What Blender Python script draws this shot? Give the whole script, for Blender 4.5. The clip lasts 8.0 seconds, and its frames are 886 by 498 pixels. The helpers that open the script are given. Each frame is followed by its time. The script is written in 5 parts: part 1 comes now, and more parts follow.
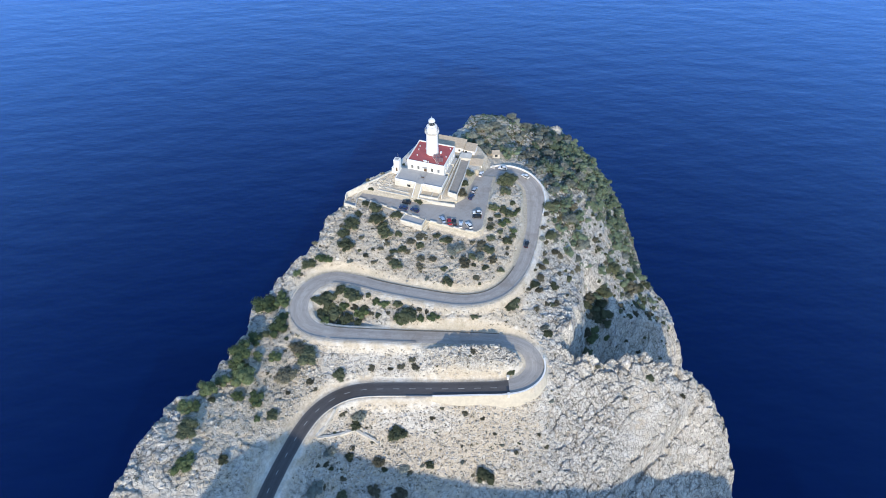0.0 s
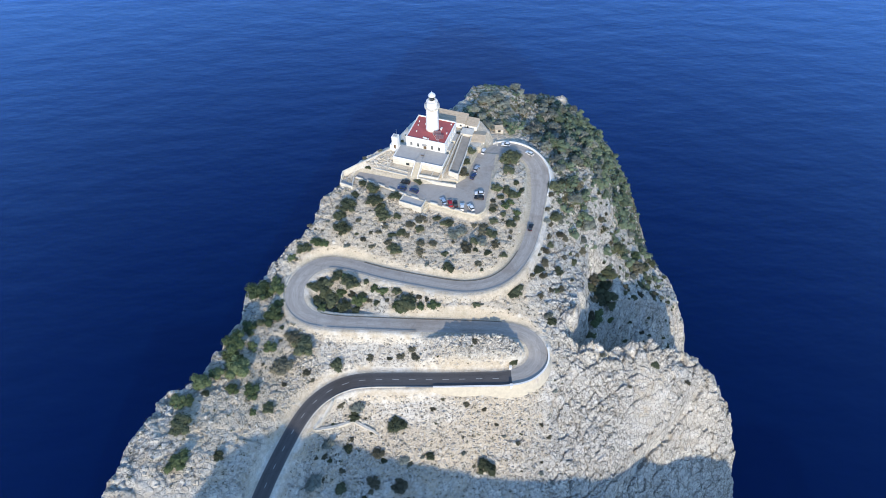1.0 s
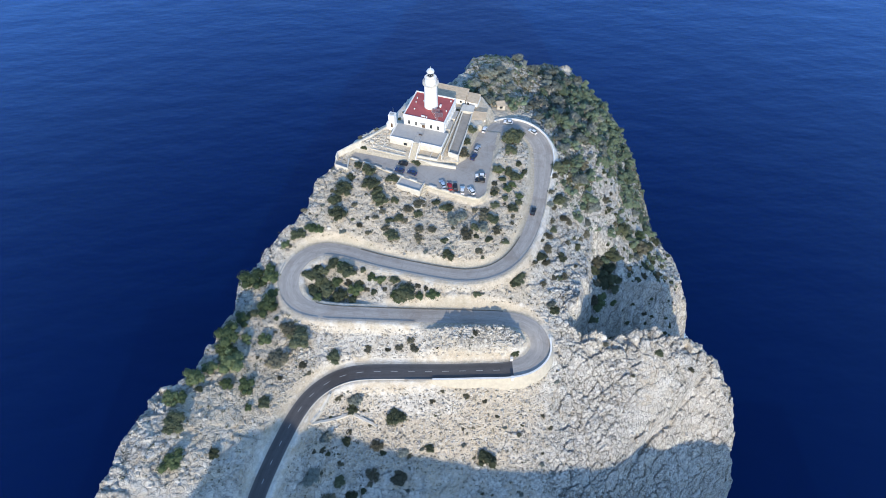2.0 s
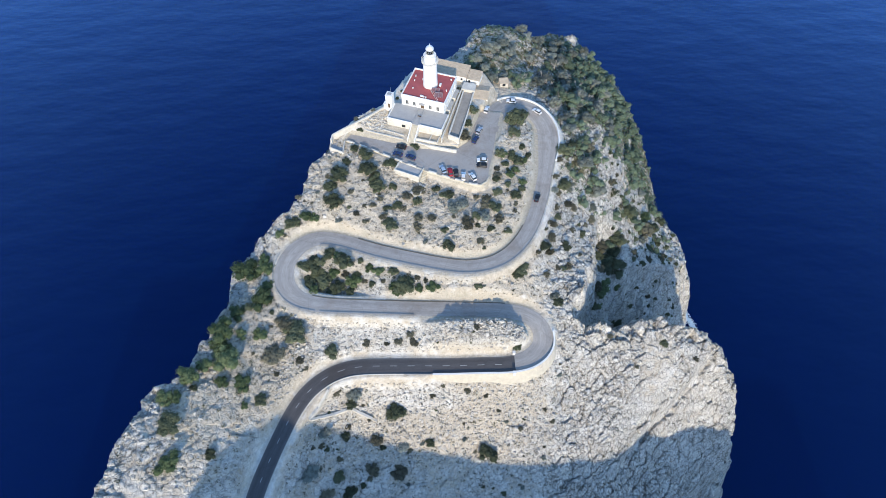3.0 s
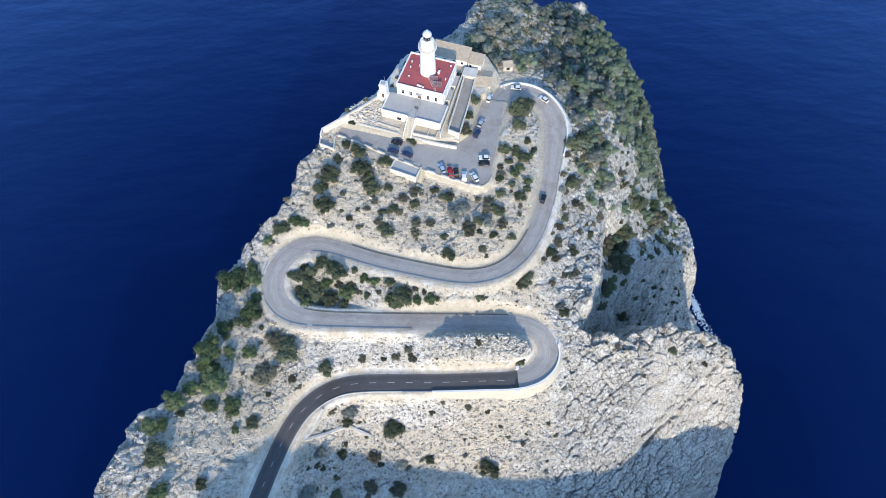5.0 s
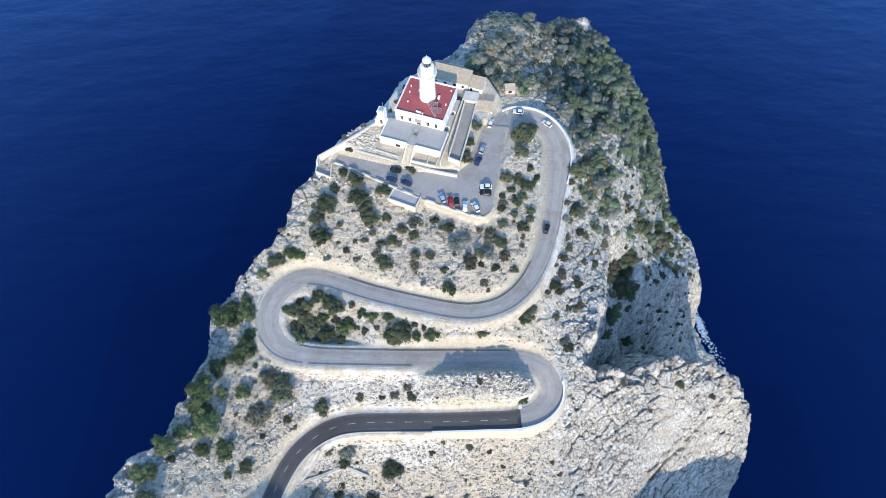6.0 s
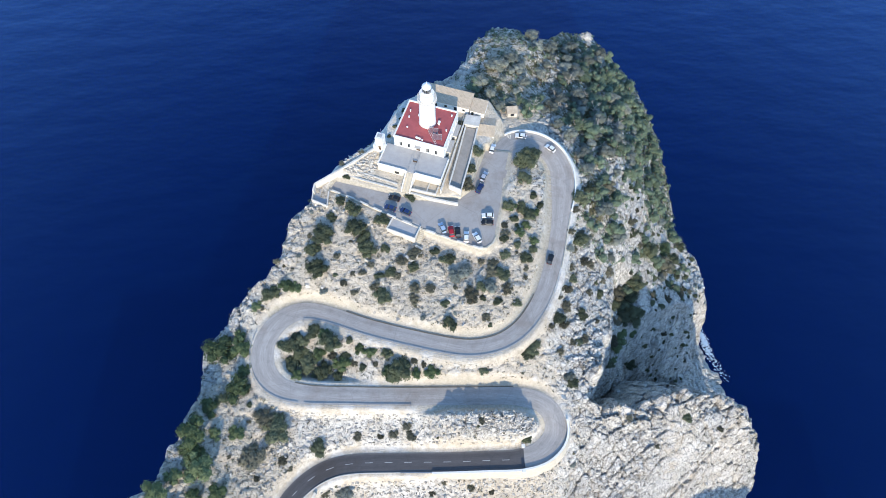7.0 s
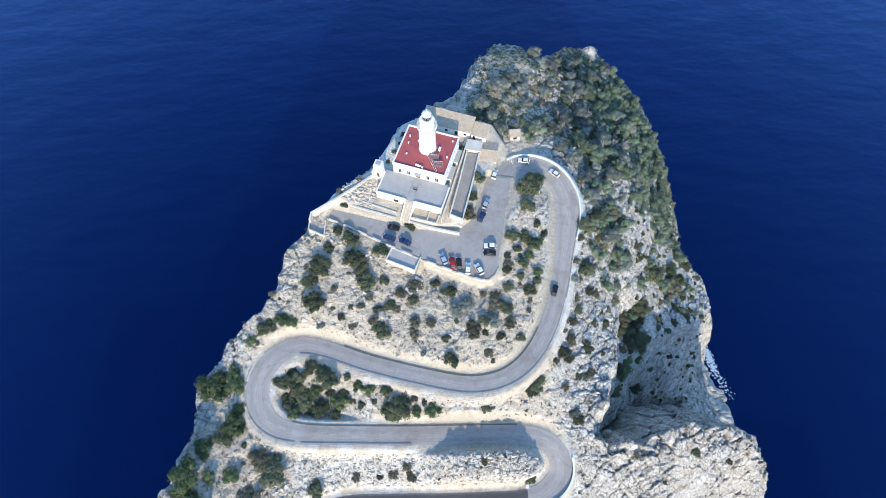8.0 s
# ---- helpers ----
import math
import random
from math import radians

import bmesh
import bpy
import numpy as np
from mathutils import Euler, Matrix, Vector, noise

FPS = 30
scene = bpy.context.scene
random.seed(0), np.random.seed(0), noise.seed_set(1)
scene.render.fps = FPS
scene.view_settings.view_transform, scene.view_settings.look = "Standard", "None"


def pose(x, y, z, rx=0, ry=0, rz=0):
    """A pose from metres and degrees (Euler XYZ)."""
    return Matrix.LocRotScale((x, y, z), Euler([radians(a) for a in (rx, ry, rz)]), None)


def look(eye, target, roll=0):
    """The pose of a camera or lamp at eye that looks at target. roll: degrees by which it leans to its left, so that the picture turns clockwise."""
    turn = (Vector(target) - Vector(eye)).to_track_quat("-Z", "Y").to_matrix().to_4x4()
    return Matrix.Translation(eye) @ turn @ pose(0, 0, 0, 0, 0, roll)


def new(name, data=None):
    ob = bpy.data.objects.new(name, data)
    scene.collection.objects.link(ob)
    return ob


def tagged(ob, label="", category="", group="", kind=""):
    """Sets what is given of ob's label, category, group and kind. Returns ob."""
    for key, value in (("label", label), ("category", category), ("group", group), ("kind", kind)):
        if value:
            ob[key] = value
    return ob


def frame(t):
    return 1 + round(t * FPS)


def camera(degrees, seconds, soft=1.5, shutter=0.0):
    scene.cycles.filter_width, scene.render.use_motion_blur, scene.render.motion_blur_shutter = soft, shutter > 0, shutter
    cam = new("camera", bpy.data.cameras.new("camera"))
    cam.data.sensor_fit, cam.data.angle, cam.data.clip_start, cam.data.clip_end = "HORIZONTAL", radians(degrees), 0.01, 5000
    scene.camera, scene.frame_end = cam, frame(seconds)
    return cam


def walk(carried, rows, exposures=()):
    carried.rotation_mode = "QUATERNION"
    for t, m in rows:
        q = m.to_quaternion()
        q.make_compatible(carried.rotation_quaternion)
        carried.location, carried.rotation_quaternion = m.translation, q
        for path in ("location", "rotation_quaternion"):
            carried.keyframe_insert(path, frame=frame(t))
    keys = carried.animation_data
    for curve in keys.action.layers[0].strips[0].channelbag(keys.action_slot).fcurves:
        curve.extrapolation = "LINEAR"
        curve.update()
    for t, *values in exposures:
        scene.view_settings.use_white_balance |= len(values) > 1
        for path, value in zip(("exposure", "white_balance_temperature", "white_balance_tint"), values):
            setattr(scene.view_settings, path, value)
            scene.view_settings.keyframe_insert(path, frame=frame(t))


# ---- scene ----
cam = camera(78.6, 8.0, 0.5)
PATH = [
    (0, (-0.005, -0.006, 305.041), (-0.005, 1.414, 303.632), -0.4),
    (0.5, (-0.44, 5.794, 305.103), (-0.437, 7.164, 303.646), -0.2),
    (1, (-0.687, 12.133, 305.099), (-0.683, 13.447, 303.591), -0.2),
    (1.5, (-0.878, 17.746, 305.147), (-0.871, 19.007, 303.594), -0.1),
    (3, (-1.459, 35.612, 305.323), (-1.446, 36.699, 303.644), 0.1),
    (3.5, (-1.599, 40.92, 305.304), (-1.585, 41.953, 303.592), 0.2),
    (4, (-1.662, 46.986, 305.353), (-1.646, 47.957, 303.605), 0.2),
    (4.5, (-1.837, 52.555, 305.337), (-1.818, 53.482, 303.565), 0.4),
    (6, (-1.932, 70.593, 305.213), (-1.909, 71.508, 303.435), 0.6),
    (6.5, (-1.98, 76.106, 305.177), (-1.957, 77.018, 303.397), 0.6),
    (7, (-2.06, 82.361, 305.083), (-2.035, 83.269, 303.302), 0.7),
    (7.5, (-2.061, 87.826, 305.034), (-2.038, 88.73, 303.25), 0.6),
    (8, (-2.13, 94.015, 304.971), (-2.105, 94.914, 303.185), 0.6),
]
walk(cam, [(t, look(eye, target, roll)) for t, eye, target, roll in PATH], exposures=[(0, 0.97, 6400, 10), (4.5, 1.10, 6400, 10), (8, 1.27, 6400, 10)])

# ---- world, sun, exposure ----
SUN_UP, SUN_TURN = 22.5, 0.5
world = bpy.data.worlds.new("sky_world")
scene.world = world
world.use_nodes = True
wn = world.node_tree.nodes
sky = wn.new("ShaderNodeTexSky")
sky.sky_type = "NISHITA"
sky.sun_disc = False
sky.sun_elevation = radians(SUN_UP)
sky.sun_rotation = radians(180 - SUN_TURN)
sky.altitude = 0
sky.air_density = 1.35
sky.dust_density = 0.5
sky.ozone_density = 6.0
wn["Background"].inputs["Strength"].default_value = 0.15
world.node_tree.links.new(sky.outputs["Color"], wn["Background"].inputs["Color"])
sun_data = bpy.data.lights.new("sun", "SUN")
sun_data.energy, sun_data.angle, sun_data.color = 2.22, radians(0.5), (1.0, 0.865, 0.68)
sun = new("sun", sun_data)
_d = (math.sin(radians(SUN_TURN)) * math.cos(radians(SUN_UP)), math.cos(radians(SUN_TURN)) * math.cos(radians(SUN_UP)), -math.sin(radians(SUN_UP)))
sun.matrix_world = look((0, -200, 500), (_d[0], -200 + _d[1], 500 + _d[2]))


# ---- materials ----
class Nodes:
    """Short calls for building one node material."""

    def __init__(self, name, rough=0.8, metal=0.0, spec=0.3):
        self.m = bpy.data.materials.new(name)
        self.m.use_nodes = True
        self.t = self.m.node_tree
        self.b = self.t.nodes["Principled BSDF"]
        self.b.inputs["Roughness"].default_value = rough
        self.b.inputs["Metallic"].default_value = metal
        self.b.inputs["Specular IOR Level"].default_value = spec
        self.c = None

    def node(self, kind, **values):
        n = self.t.nodes.new(kind)
        for k, v in values.items():
            n.inputs[k.replace("_", " ")].default_value = v
        return n

    def link(self, a, b):
        self.t.links.new(a, b)

    def coords(self):
        if self.c is None:
            self.c = self.t.nodes.new("ShaderNodeNewGeometry").outputs["Position"]
        return self.c

    def local(self):
        return self.t.nodes.new("ShaderNodeTexCoord").outputs["Object"]

    def noise(self, scale, detail=4.0, rough=0.55, where=None):
        n = self.node("ShaderNodeTexNoise", Scale=scale, Detail=detail, Roughness=rough)
        self.link(where or self.coords(), n.inputs["Vector"])
        return n.outputs["Fac"]

    def cells(self, scale, feature="F1", where=None, out="Distance"):
        n = self.node("ShaderNodeTexVoronoi", Scale=scale)
        n.feature = feature
        self.link(where or self.coords(), n.inputs["Vector"])
        return n.outputs[out]

    def ramp(self, fac, *stops):
        n = self.t.nodes.new("ShaderNodeValToRGB")
        e = n.color_ramp.elements
        while len(e) < len(stops):
            e.new(0.5)
        for el, (p, c) in zip(e, stops):
            el.position, el.color = p, (*c, 1) if len(c) == 3 else c
        self.link(fac, n.inputs["Fac"])
        return n.outputs["Color"]

    def span(self, fac, lo, hi):
        n = self.node("ShaderNodeMapRange")
        n.inputs["From Min"].default_value, n.inputs["From Max"].default_value = lo, hi
        self.link(fac, n.inputs["Value"])
        return n.outputs["Result"]

    def mix(self, fac, a, b, kind="MIX"):
        n = self.t.nodes.new("ShaderNodeMix")
        n.data_type, n.blend_type = "RGBA", kind
        for v, s in ((fac, 0), (a, 6), (b, 7)):
            if isinstance(v, (int, float)):
                n.inputs[s].default_value = v
            elif isinstance(v, tuple):
                n.inputs[s].default_value = (*v, 1)
            else:
                self.link(v, n.inputs[s])
        return n.outputs[2]

    def math(self, op, a, b=0.0):
        n = self.t.nodes.new("ShaderNodeMath")
        n.operation = op
        for v, s in ((a, 0), (b, 1)):
            if isinstance(v, (int, float)):
                n.inputs[s].default_value = v
            else:
                self.link(v, n.inputs[s])
        return n.outputs[0]

    def attr(self, name):
        n = self.t.nodes.new("ShaderNodeAttribute")
        n.attribute_name = name
        return n.outputs["Fac"]

    def random(self):
        return self.t.nodes.new("ShaderNodeObjectInfo").outputs["Random"]

    def island(self):
        return self.t.nodes.new("ShaderNodeNewGeometry").outputs["Random Per Island"]

    def bump(self, height, strength, distance):
        n = self.node("ShaderNodeBump", Strength=strength, Distance=distance)
        self.link(height, n.inputs["Height"])
        self.link(n.outputs["Normal"], self.b.inputs["Normal"])

    def color(self, c):
        if isinstance(c, tuple):
            self.b.inputs["Base Color"].default_value = (*c, 1)
        else:
            self.link(c, self.b.inputs["Base Color"])
        return self

    def rough(self, r):
        self.link(r, self.b.inputs["Roughness"])


def plain(name, c, var=0.18, scale=0.8, rough=0.7, metal=0.0, spec=0.3, bump=0.0, fine=14.0):
    """A painted, plastered or metal surface with mottling at two scales."""
    n = Nodes(name, rough, metal, spec)
    dark = tuple(v * (1 - var) for v in c)
    lite = tuple(min(1, v * (1 + var * 0.5)) for v in c)
    base = n.ramp(n.noise(scale, 5, 0.65), (0.3, dark), (0.7, lite))
    grain = n.noise(fine, 3, 0.6)
    n.color(n.mix(0.35, base, n.ramp(grain, (0.3, dark), (0.7, lite))))
    if bump:
        n.bump(grain, 0.5, bump)
    return n.m


def ground_material():
    n = Nodes("limestone_ground", 0.92, 0, 0.15)
    mid, fine = n.noise(0.35, 6, 0.65), n.noise(2.2, 6, 0.7)
    rock = n.ramp(mid, (0.28, (0.41, 0.38, 0.33)), (0.46, (0.67, 0.635, 0.57)), (0.66, (0.83, 0.795, 0.73)))
    rock = n.mix(0.36, rock, n.ramp(fine, (0.30, (0.275, 0.25, 0.215)), (0.48, (0.585, 0.55, 0.485)), (0.75, (0.74, 0.705, 0.64))))
    # darker lines along cracks and hollows between the blocks
    warp = n.t.nodes.new("ShaderNodeVectorMath")
    warp.operation = "ADD"
    wob = n.node("ShaderNodeTexNoise", Scale=0.6, Detail=4.0)
    n.link(n.coords(), wob.inputs["Vector"])
    sc = n.t.nodes.new("ShaderNodeVectorMath")
    sc.operation = "SCALE"
    sc.inputs["Scale"].default_value = 2.4
    n.link(wob.outputs["Color"], sc.inputs[0])
    n.link(n.coords(), warp.inputs[0])
    n.link(sc.outputs[0], warp.inputs[1])
    crack = n.cells(0.55, "DISTANCE_TO_EDGE", warp.outputs[0])
    crack2 = n.cells(1.5, "DISTANCE_TO_EDGE", warp.outputs[0])
    cr = n.math("MULTIPLY", n.span(crack, 0.02, 0.15), n.span(crack2, -0.09, 0.06))
    crmask = n.math("MULTIPLY", n.math("MULTIPLY", n.attr("rock"), n.span(n.noise(0.16, 4), 0.32, 0.5)), n.span(n.noise(1.2, 3), 0.36, 0.58))
    rock = n.mix(n.math("MULTIPLY", n.math("MULTIPLY", crmask, 0.62), n.math("SUBTRACT", 1.0, cr)), rock, (0.085, 0.08, 0.066))
    lean = n.node("ShaderNodeMapping")
    lean.inputs["Rotation"].default_value = (0, 0, radians(38))
    lean.inputs["Scale"].default_value = (0.35, 1.0, 0.6)
    n.link(warp.outputs[0], lean.inputs["Vector"])
    joint = n.cells(0.28, "DISTANCE_TO_EDGE", lean.outputs[0])
    jm = n.math("MULTIPLY", n.math("SUBTRACT", 1.0, n.span(joint, 0.01, 0.07)), n.math("MULTIPLY", n.attr("rock"), n.math("MULTIPLY", n.span(n.noise(0.07, 3), 0.42, 0.58), n.span(n.noise(0.9, 3), 0.38, 0.58))))
    rock = n.mix(n.math("MULTIPLY", jm, 0.65), rock, (0.075, 0.07, 0.06))
    joint = n.cells(0.75, "DISTANCE_TO_EDGE", lean.outputs[0])
    jm = n.math("MULTIPLY", n.math("SUBTRACT", 1.0, n.span(joint, 0.01, 0.09)), n.math("MULTIPLY", n.attr("rock"), n.span(n.noise(0.11, 3), 0.45, 0.6)))
    rock = n.mix(n.math("MULTIPLY", jm, 0.4), rock, (0.09, 0.083, 0.07))
    face = n.cells(0.42, "F1", lean.outputs[0], "Color")
    rock = n.mix(n.math("MULTIPLY", n.attr("rock"), 0.5), rock, n.mix(1.0, rock, n.ramp(face, (0.15, (0.68, 0.67, 0.65)), (0.6, (1.0, 1.0, 1.0)), (0.95, (1.16, 1.155, 1.14))), "MULTIPLY"))
    # darker along the clefts of the terrain mesh, broken up by noise
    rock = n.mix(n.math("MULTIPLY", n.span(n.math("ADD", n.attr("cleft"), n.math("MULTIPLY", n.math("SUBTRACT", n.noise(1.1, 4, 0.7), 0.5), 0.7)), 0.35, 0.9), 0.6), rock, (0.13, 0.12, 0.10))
    lichen = n.span(n.noise(0.9, 6, 0.75), 0.56, 0.70)
    rock = n.mix(n.math("MULTIPLY", lichen, n.math("MULTIPLY", n.attr("rock"), 0.28)), rock, (0.19, 0.185, 0.15))
    soil = n.ramp(n.noise(0.5, 6, 0.7), (0.3, (0.37, 0.31, 0.225)), (0.55, (0.56, 0.485, 0.375)), (0.75, (0.69, 0.615, 0.50)))
    peb = n.cells(2.6, "F1", None, "Color")
    soil = n.mix(0.30, soil, n.ramp(peb, (0.1, (0.36, 0.31, 0.25)), (0.9, (0.68, 0.63, 0.55))))
    sm = n.math("ADD", n.attr("soil"), n.math("MULTIPLY", n.math("SUBTRACT", n.noise(0.22, 6, 0.7), 0.5), 1.4))
    base = n.mix(n.span(sm, 0.35, 0.62), rock, soil)
    ochre = n.span(n.noise(0.09, 5, 0.6), 0.60, 0.75)
    base = n.mix(n.math("MULTIPLY", ochre, 0.28), base, (0.46, 0.36, 0.25))
    # low garrigue and grass, also painted dark for shade between the wood's trees
    gm = n.math("ADD", n.attr("green"), n.math("MULTIPLY", n.math("SUBTRACT", n.noise(0.5, 7, 0.75), 0.5), 2.0))
    grass_and_shade = n.ramp(n.noise(1.8, 5, 0.7), (0.3, (0.055, 0.058, 0.030)), (0.7, (0.17, 0.15, 0.085)))
    base = n.mix(n.span(gm, 0.62, 0.86), base, grass_and_shade)
    # pale crushed stone of cuttings and verges
    cut = n.ramp(n.noise(1.4, 6, 0.75), (0.3, (0.34, 0.30, 0.23)), (0.7, (0.56, 0.505, 0.41)))
    base = n.mix(n.span(n.math("ADD", n.attr("cut"), n.math("MULTIPLY", n.math("SUBTRACT", mid, 0.5), 0.8)), 0.35, 0.65), base, cut)
    n.color(base)
    h = n.math("ADD", n.math("MULTIPLY", cr, n.math("MULTIPLY", n.attr("rock"), 0.6)), n.math("ADD", n.math("MULTIPLY", fine, 0.5), mid))
    n.bump(h, 0.9, 0.55)
    return n.m


def sea_material():
    n = Nodes("deep_sea_water", 0.2, 0, 0.5)
    n.b.inputs["IOR"].default_value = 1.75
    n.b.inputs["Specular Tint"].default_value = (0.05, 0.31, 1.0, 1)
    n.color(n.ramp(n.noise(0.0035, 4, 0.6), (0.3, (0.0001, 0.0006, 0.016)), (0.7, (0.0002, 0.0009, 0.022))))
    n.b.inputs["Sheen Weight"].default_value = 1.0
    n.b.inputs["Sheen Roughness"].default_value = 0.345
    n.b.inputs["Sheen Tint"].default_value = (0.012, 0.205, 1.0, 1)
    n.b.inputs["Coat Weight"].default_value = 0.1
    n.b.inputs["Coat IOR"].default_value = 1.33
    n.b.inputs["Coat Roughness"].default_value = 0.12
    n.b.subsurface_method = "BURLEY"
    n.b.inputs["Subsurface Weight"].default_value = 1.0
    n.b.inputs["Subsurface Radius"].default_value = (1.0, 1.0, 1.0)
    n.b.inputs["Subsurface Scale"].default_value = 90.0
    squash = n.node("ShaderNodeMapping")
    squash.inputs["Rotation"].default_value = (0, 0, radians(-24))
    squash.inputs["Scale"].default_value = (0.45, 1.0, 1.0)
    n.link(n.coords(), squash.inputs["Vector"])
    a = n.noise(0.045, 3, 0.5, squash.outputs[0])
    b = n.noise(0.2, 4, 0.6, squash.outputs[0])
    n.bump(n.math("ADD", n.math("MULTIPLY", a, 5.0), n.math("MULTIPLY", b, 0.25)), 0.17, 1.0)
    return n.m


def asphalt_material(name, lo, hi, crackc):
    n = Nodes(name, 0.85, 0, 0.3)
    base = n.ramp(n.noise(0.16, 6, 0.7), (0.32, lo), (0.68, hi))
    both = n.t.nodes.new("ShaderNodeCombineXYZ")
    n.link(n.attr("across"), both.inputs[0])
    n.link(n.math("MULTIPLY", n.attr("along"), 0.035), both.inputs[1])
    base = n.mix(0.5, base, n.ramp(n.noise(7.0, 4, 0.7, both.outputs[0]), (0.34, tuple(v * 0.8 for v in lo)), (0.66, tuple(v * 1.12 for v in hi))))
    track = n.math("ABSOLUTE", n.math("SUBTRACT", n.math("ABSOLUTE", n.attr("across")), 0.5))
    base = n.mix(n.math("MULTIPLY", n.math("SUBTRACT", 1.0, n.span(track, 0.08, 0.3)), 0.35), base, tuple(v * 0.72 for v in lo))
    dust = n.math("MULTIPLY", n.span(n.math("ABSOLUTE", n.attr("across")), 0.80, 1.0), n.noise(0.8, 4, 0.7))
    base = n.mix(n.math("MULTIPLY", dust, 0.7), base, (0.42, 0.39, 0.34))
    base = n.mix(0.3, base, n.ramp(n.noise(3.0, 5, 0.7), (0.3, lo), (0.7, hi)))
    stain = n.span(n.noise(0.09, 5, 0.65), 0.52, 0.66)
    base = n.mix(n.math("MULTIPLY", stain, 0.55), base, tuple(v * k for v, k in zip(lo, (0.86, 0.76, 0.68))))
    patch = n.span(n.noise(0.45, 6, 0.7), 0.55, 0.68)
    base = n.mix(n.math("MULTIPLY", patch, 0.3), base, tuple(v * 0.7 for v in lo))
    tar = n.span(n.cells(0.07, "DISTANCE_TO_EDGE"), 0.0, 0.012)
    base = n.mix(n.math("MULTIPLY", n.math("SUBTRACT", 1.0, tar), 0.25), base, crackc)
    n.color(base)
    n.bump(n.noise(9.0, 3), 0.3, 0.02)
    return n.m


M_GROUND = ground_material()
M_SEA = sea_material()
M_ROAD_OLD = asphalt_material("worn_grey_asphalt", (0.275, 0.258, 0.238), (0.43, 0.405, 0.378), (0.165, 0.155, 0.143))
M_ROAD_NEW = asphalt_material("dark_new_asphalt", (0.072, 0.070, 0.072), (0.108, 0.105, 0.107), (0.05, 0.05, 0.054))

# ---- terrain: guide heights, roads, coast ----
# spot heights of the summit, the flanks and the rock fin (x, y, z)
SUMMIT = [(-1, 152, 155.6), (-13, 159, 156), (9, 152, 155.4), (-32, 151, 156), (8, 145, 156), (22.5, 179, 158.6), (-47, 167, 156.5), (-37, 178, 158.5), (-5, 195, 160.5), (-22, 195, 160.5),
          (14, 208, 158.5), (26, 212, 156.5), (-12, 214, 159), (41, 231, 145.6), (35, 253, 151), (18, 253, 153.5), (21, 264, 147), (30, 225, 155), (52, 205, 149),
          (64, 206, 143.8), (46, 262, 140), (71, 292, 121), (3, 230, 156), (50, 178, 150), (20, 160, 156.5), (31, 172, 154.5)]
FLANKS = [(-57, 144, 152), (-64.5, 142.6, 148), (-72, 132, 145), (-70, 119, 147), (-73, 113, 150), (-77, 92.5, 152), (-85.6, 83.6, 154.8), (-87, 65, 155.2),
          (-73.5, 68, 151.7), (-66, 85, 149), (-58, 71, 143), (-62, 105, 148.5), (-34, 67, 125.4), (-31, 82, 129.2), (-23, 85, 129.3), (-11, 80, 127.5),
          (14, 76.7, 122.6), (33, 76, 120.3), (10, 90, 133), (-14, 107, 142), (0, 108, 144.8), (10, 108, 144.8), (22, 108, 143.8), (-35, 107, 143), (-58, 125, 148.5), (-10, 124, 149), (-30, 124, 149.2), (-42, 127, 148.4), (5, 93, 134.8), (22, 92, 132.6), (32, 95.5, 133), (38, 103, 135.4)]
FIN = [(43, 114, 139.4), (67, 120.6, 130), (79, 113.6, 124), (98, 119, 114.7), (108.7, 118, 104.5), (61.6, 95, 120.4), (54, 98, 124.2), (44, 85.5, 119.8),
       (69, 94.5, 114.7), (50, 81.4, 117), (78, 74.5, 88), (107, 80, 66), (120, 97, 78), (116, 111, 95), (49, 134, 140), (80, 166, 108.7), (109, 207.6, 84), (110, 170.5, 82),
       (75, 157, 110.4), (125, 188.5, 67), (122, 198.6, 70.5), (113, 230, 86), (103, 280, 97), (85, 245, 120), (88, 215, 115)]
SOUTH = [(-56, 50, 136), (-90, 40, 150), (-30, 45, 118), (0, 50, 108), (50, 52, 98), (95, 55, 58), (0, 20, 112), (-60, 15, 140), (60, 15, 100)]
# edge of the cliffs, anticlockwise
BROW = [(80, -60), (84, 20), (91, 60), (111, 78), (124.5, 94), (120.5, 108), (112, 120), (99, 120.5), (84, 120.5), (75, 120.5), (66, 118), (58, 116), (50, 115), (45, 116.5), (49, 124), (55, 133), (60, 140), (70, 150), (90, 158), (110, 167),
        (129, 180), (128.5, 190), (122.5, 198), (112.5, 207), (107.5, 230), (104, 255), (94, 276), (81, 287), (71, 292), (58, 283), (44, 268), (22, 268), (16, 254), (10, 238), (-4, 223.5),
        (-13, 214), (-21, 199), (-29, 190), (-41, 183.5), (-43, 175), (-49.5, 168.3), (-49.8, 158.4), (-57.2, 149.4), (-65, 144), (-71.5, 132), (-70, 119), (-73.5, 112), (-77.5, 93), (-87, 84), (-90, 64), (-100, 30), (-104, -60)]
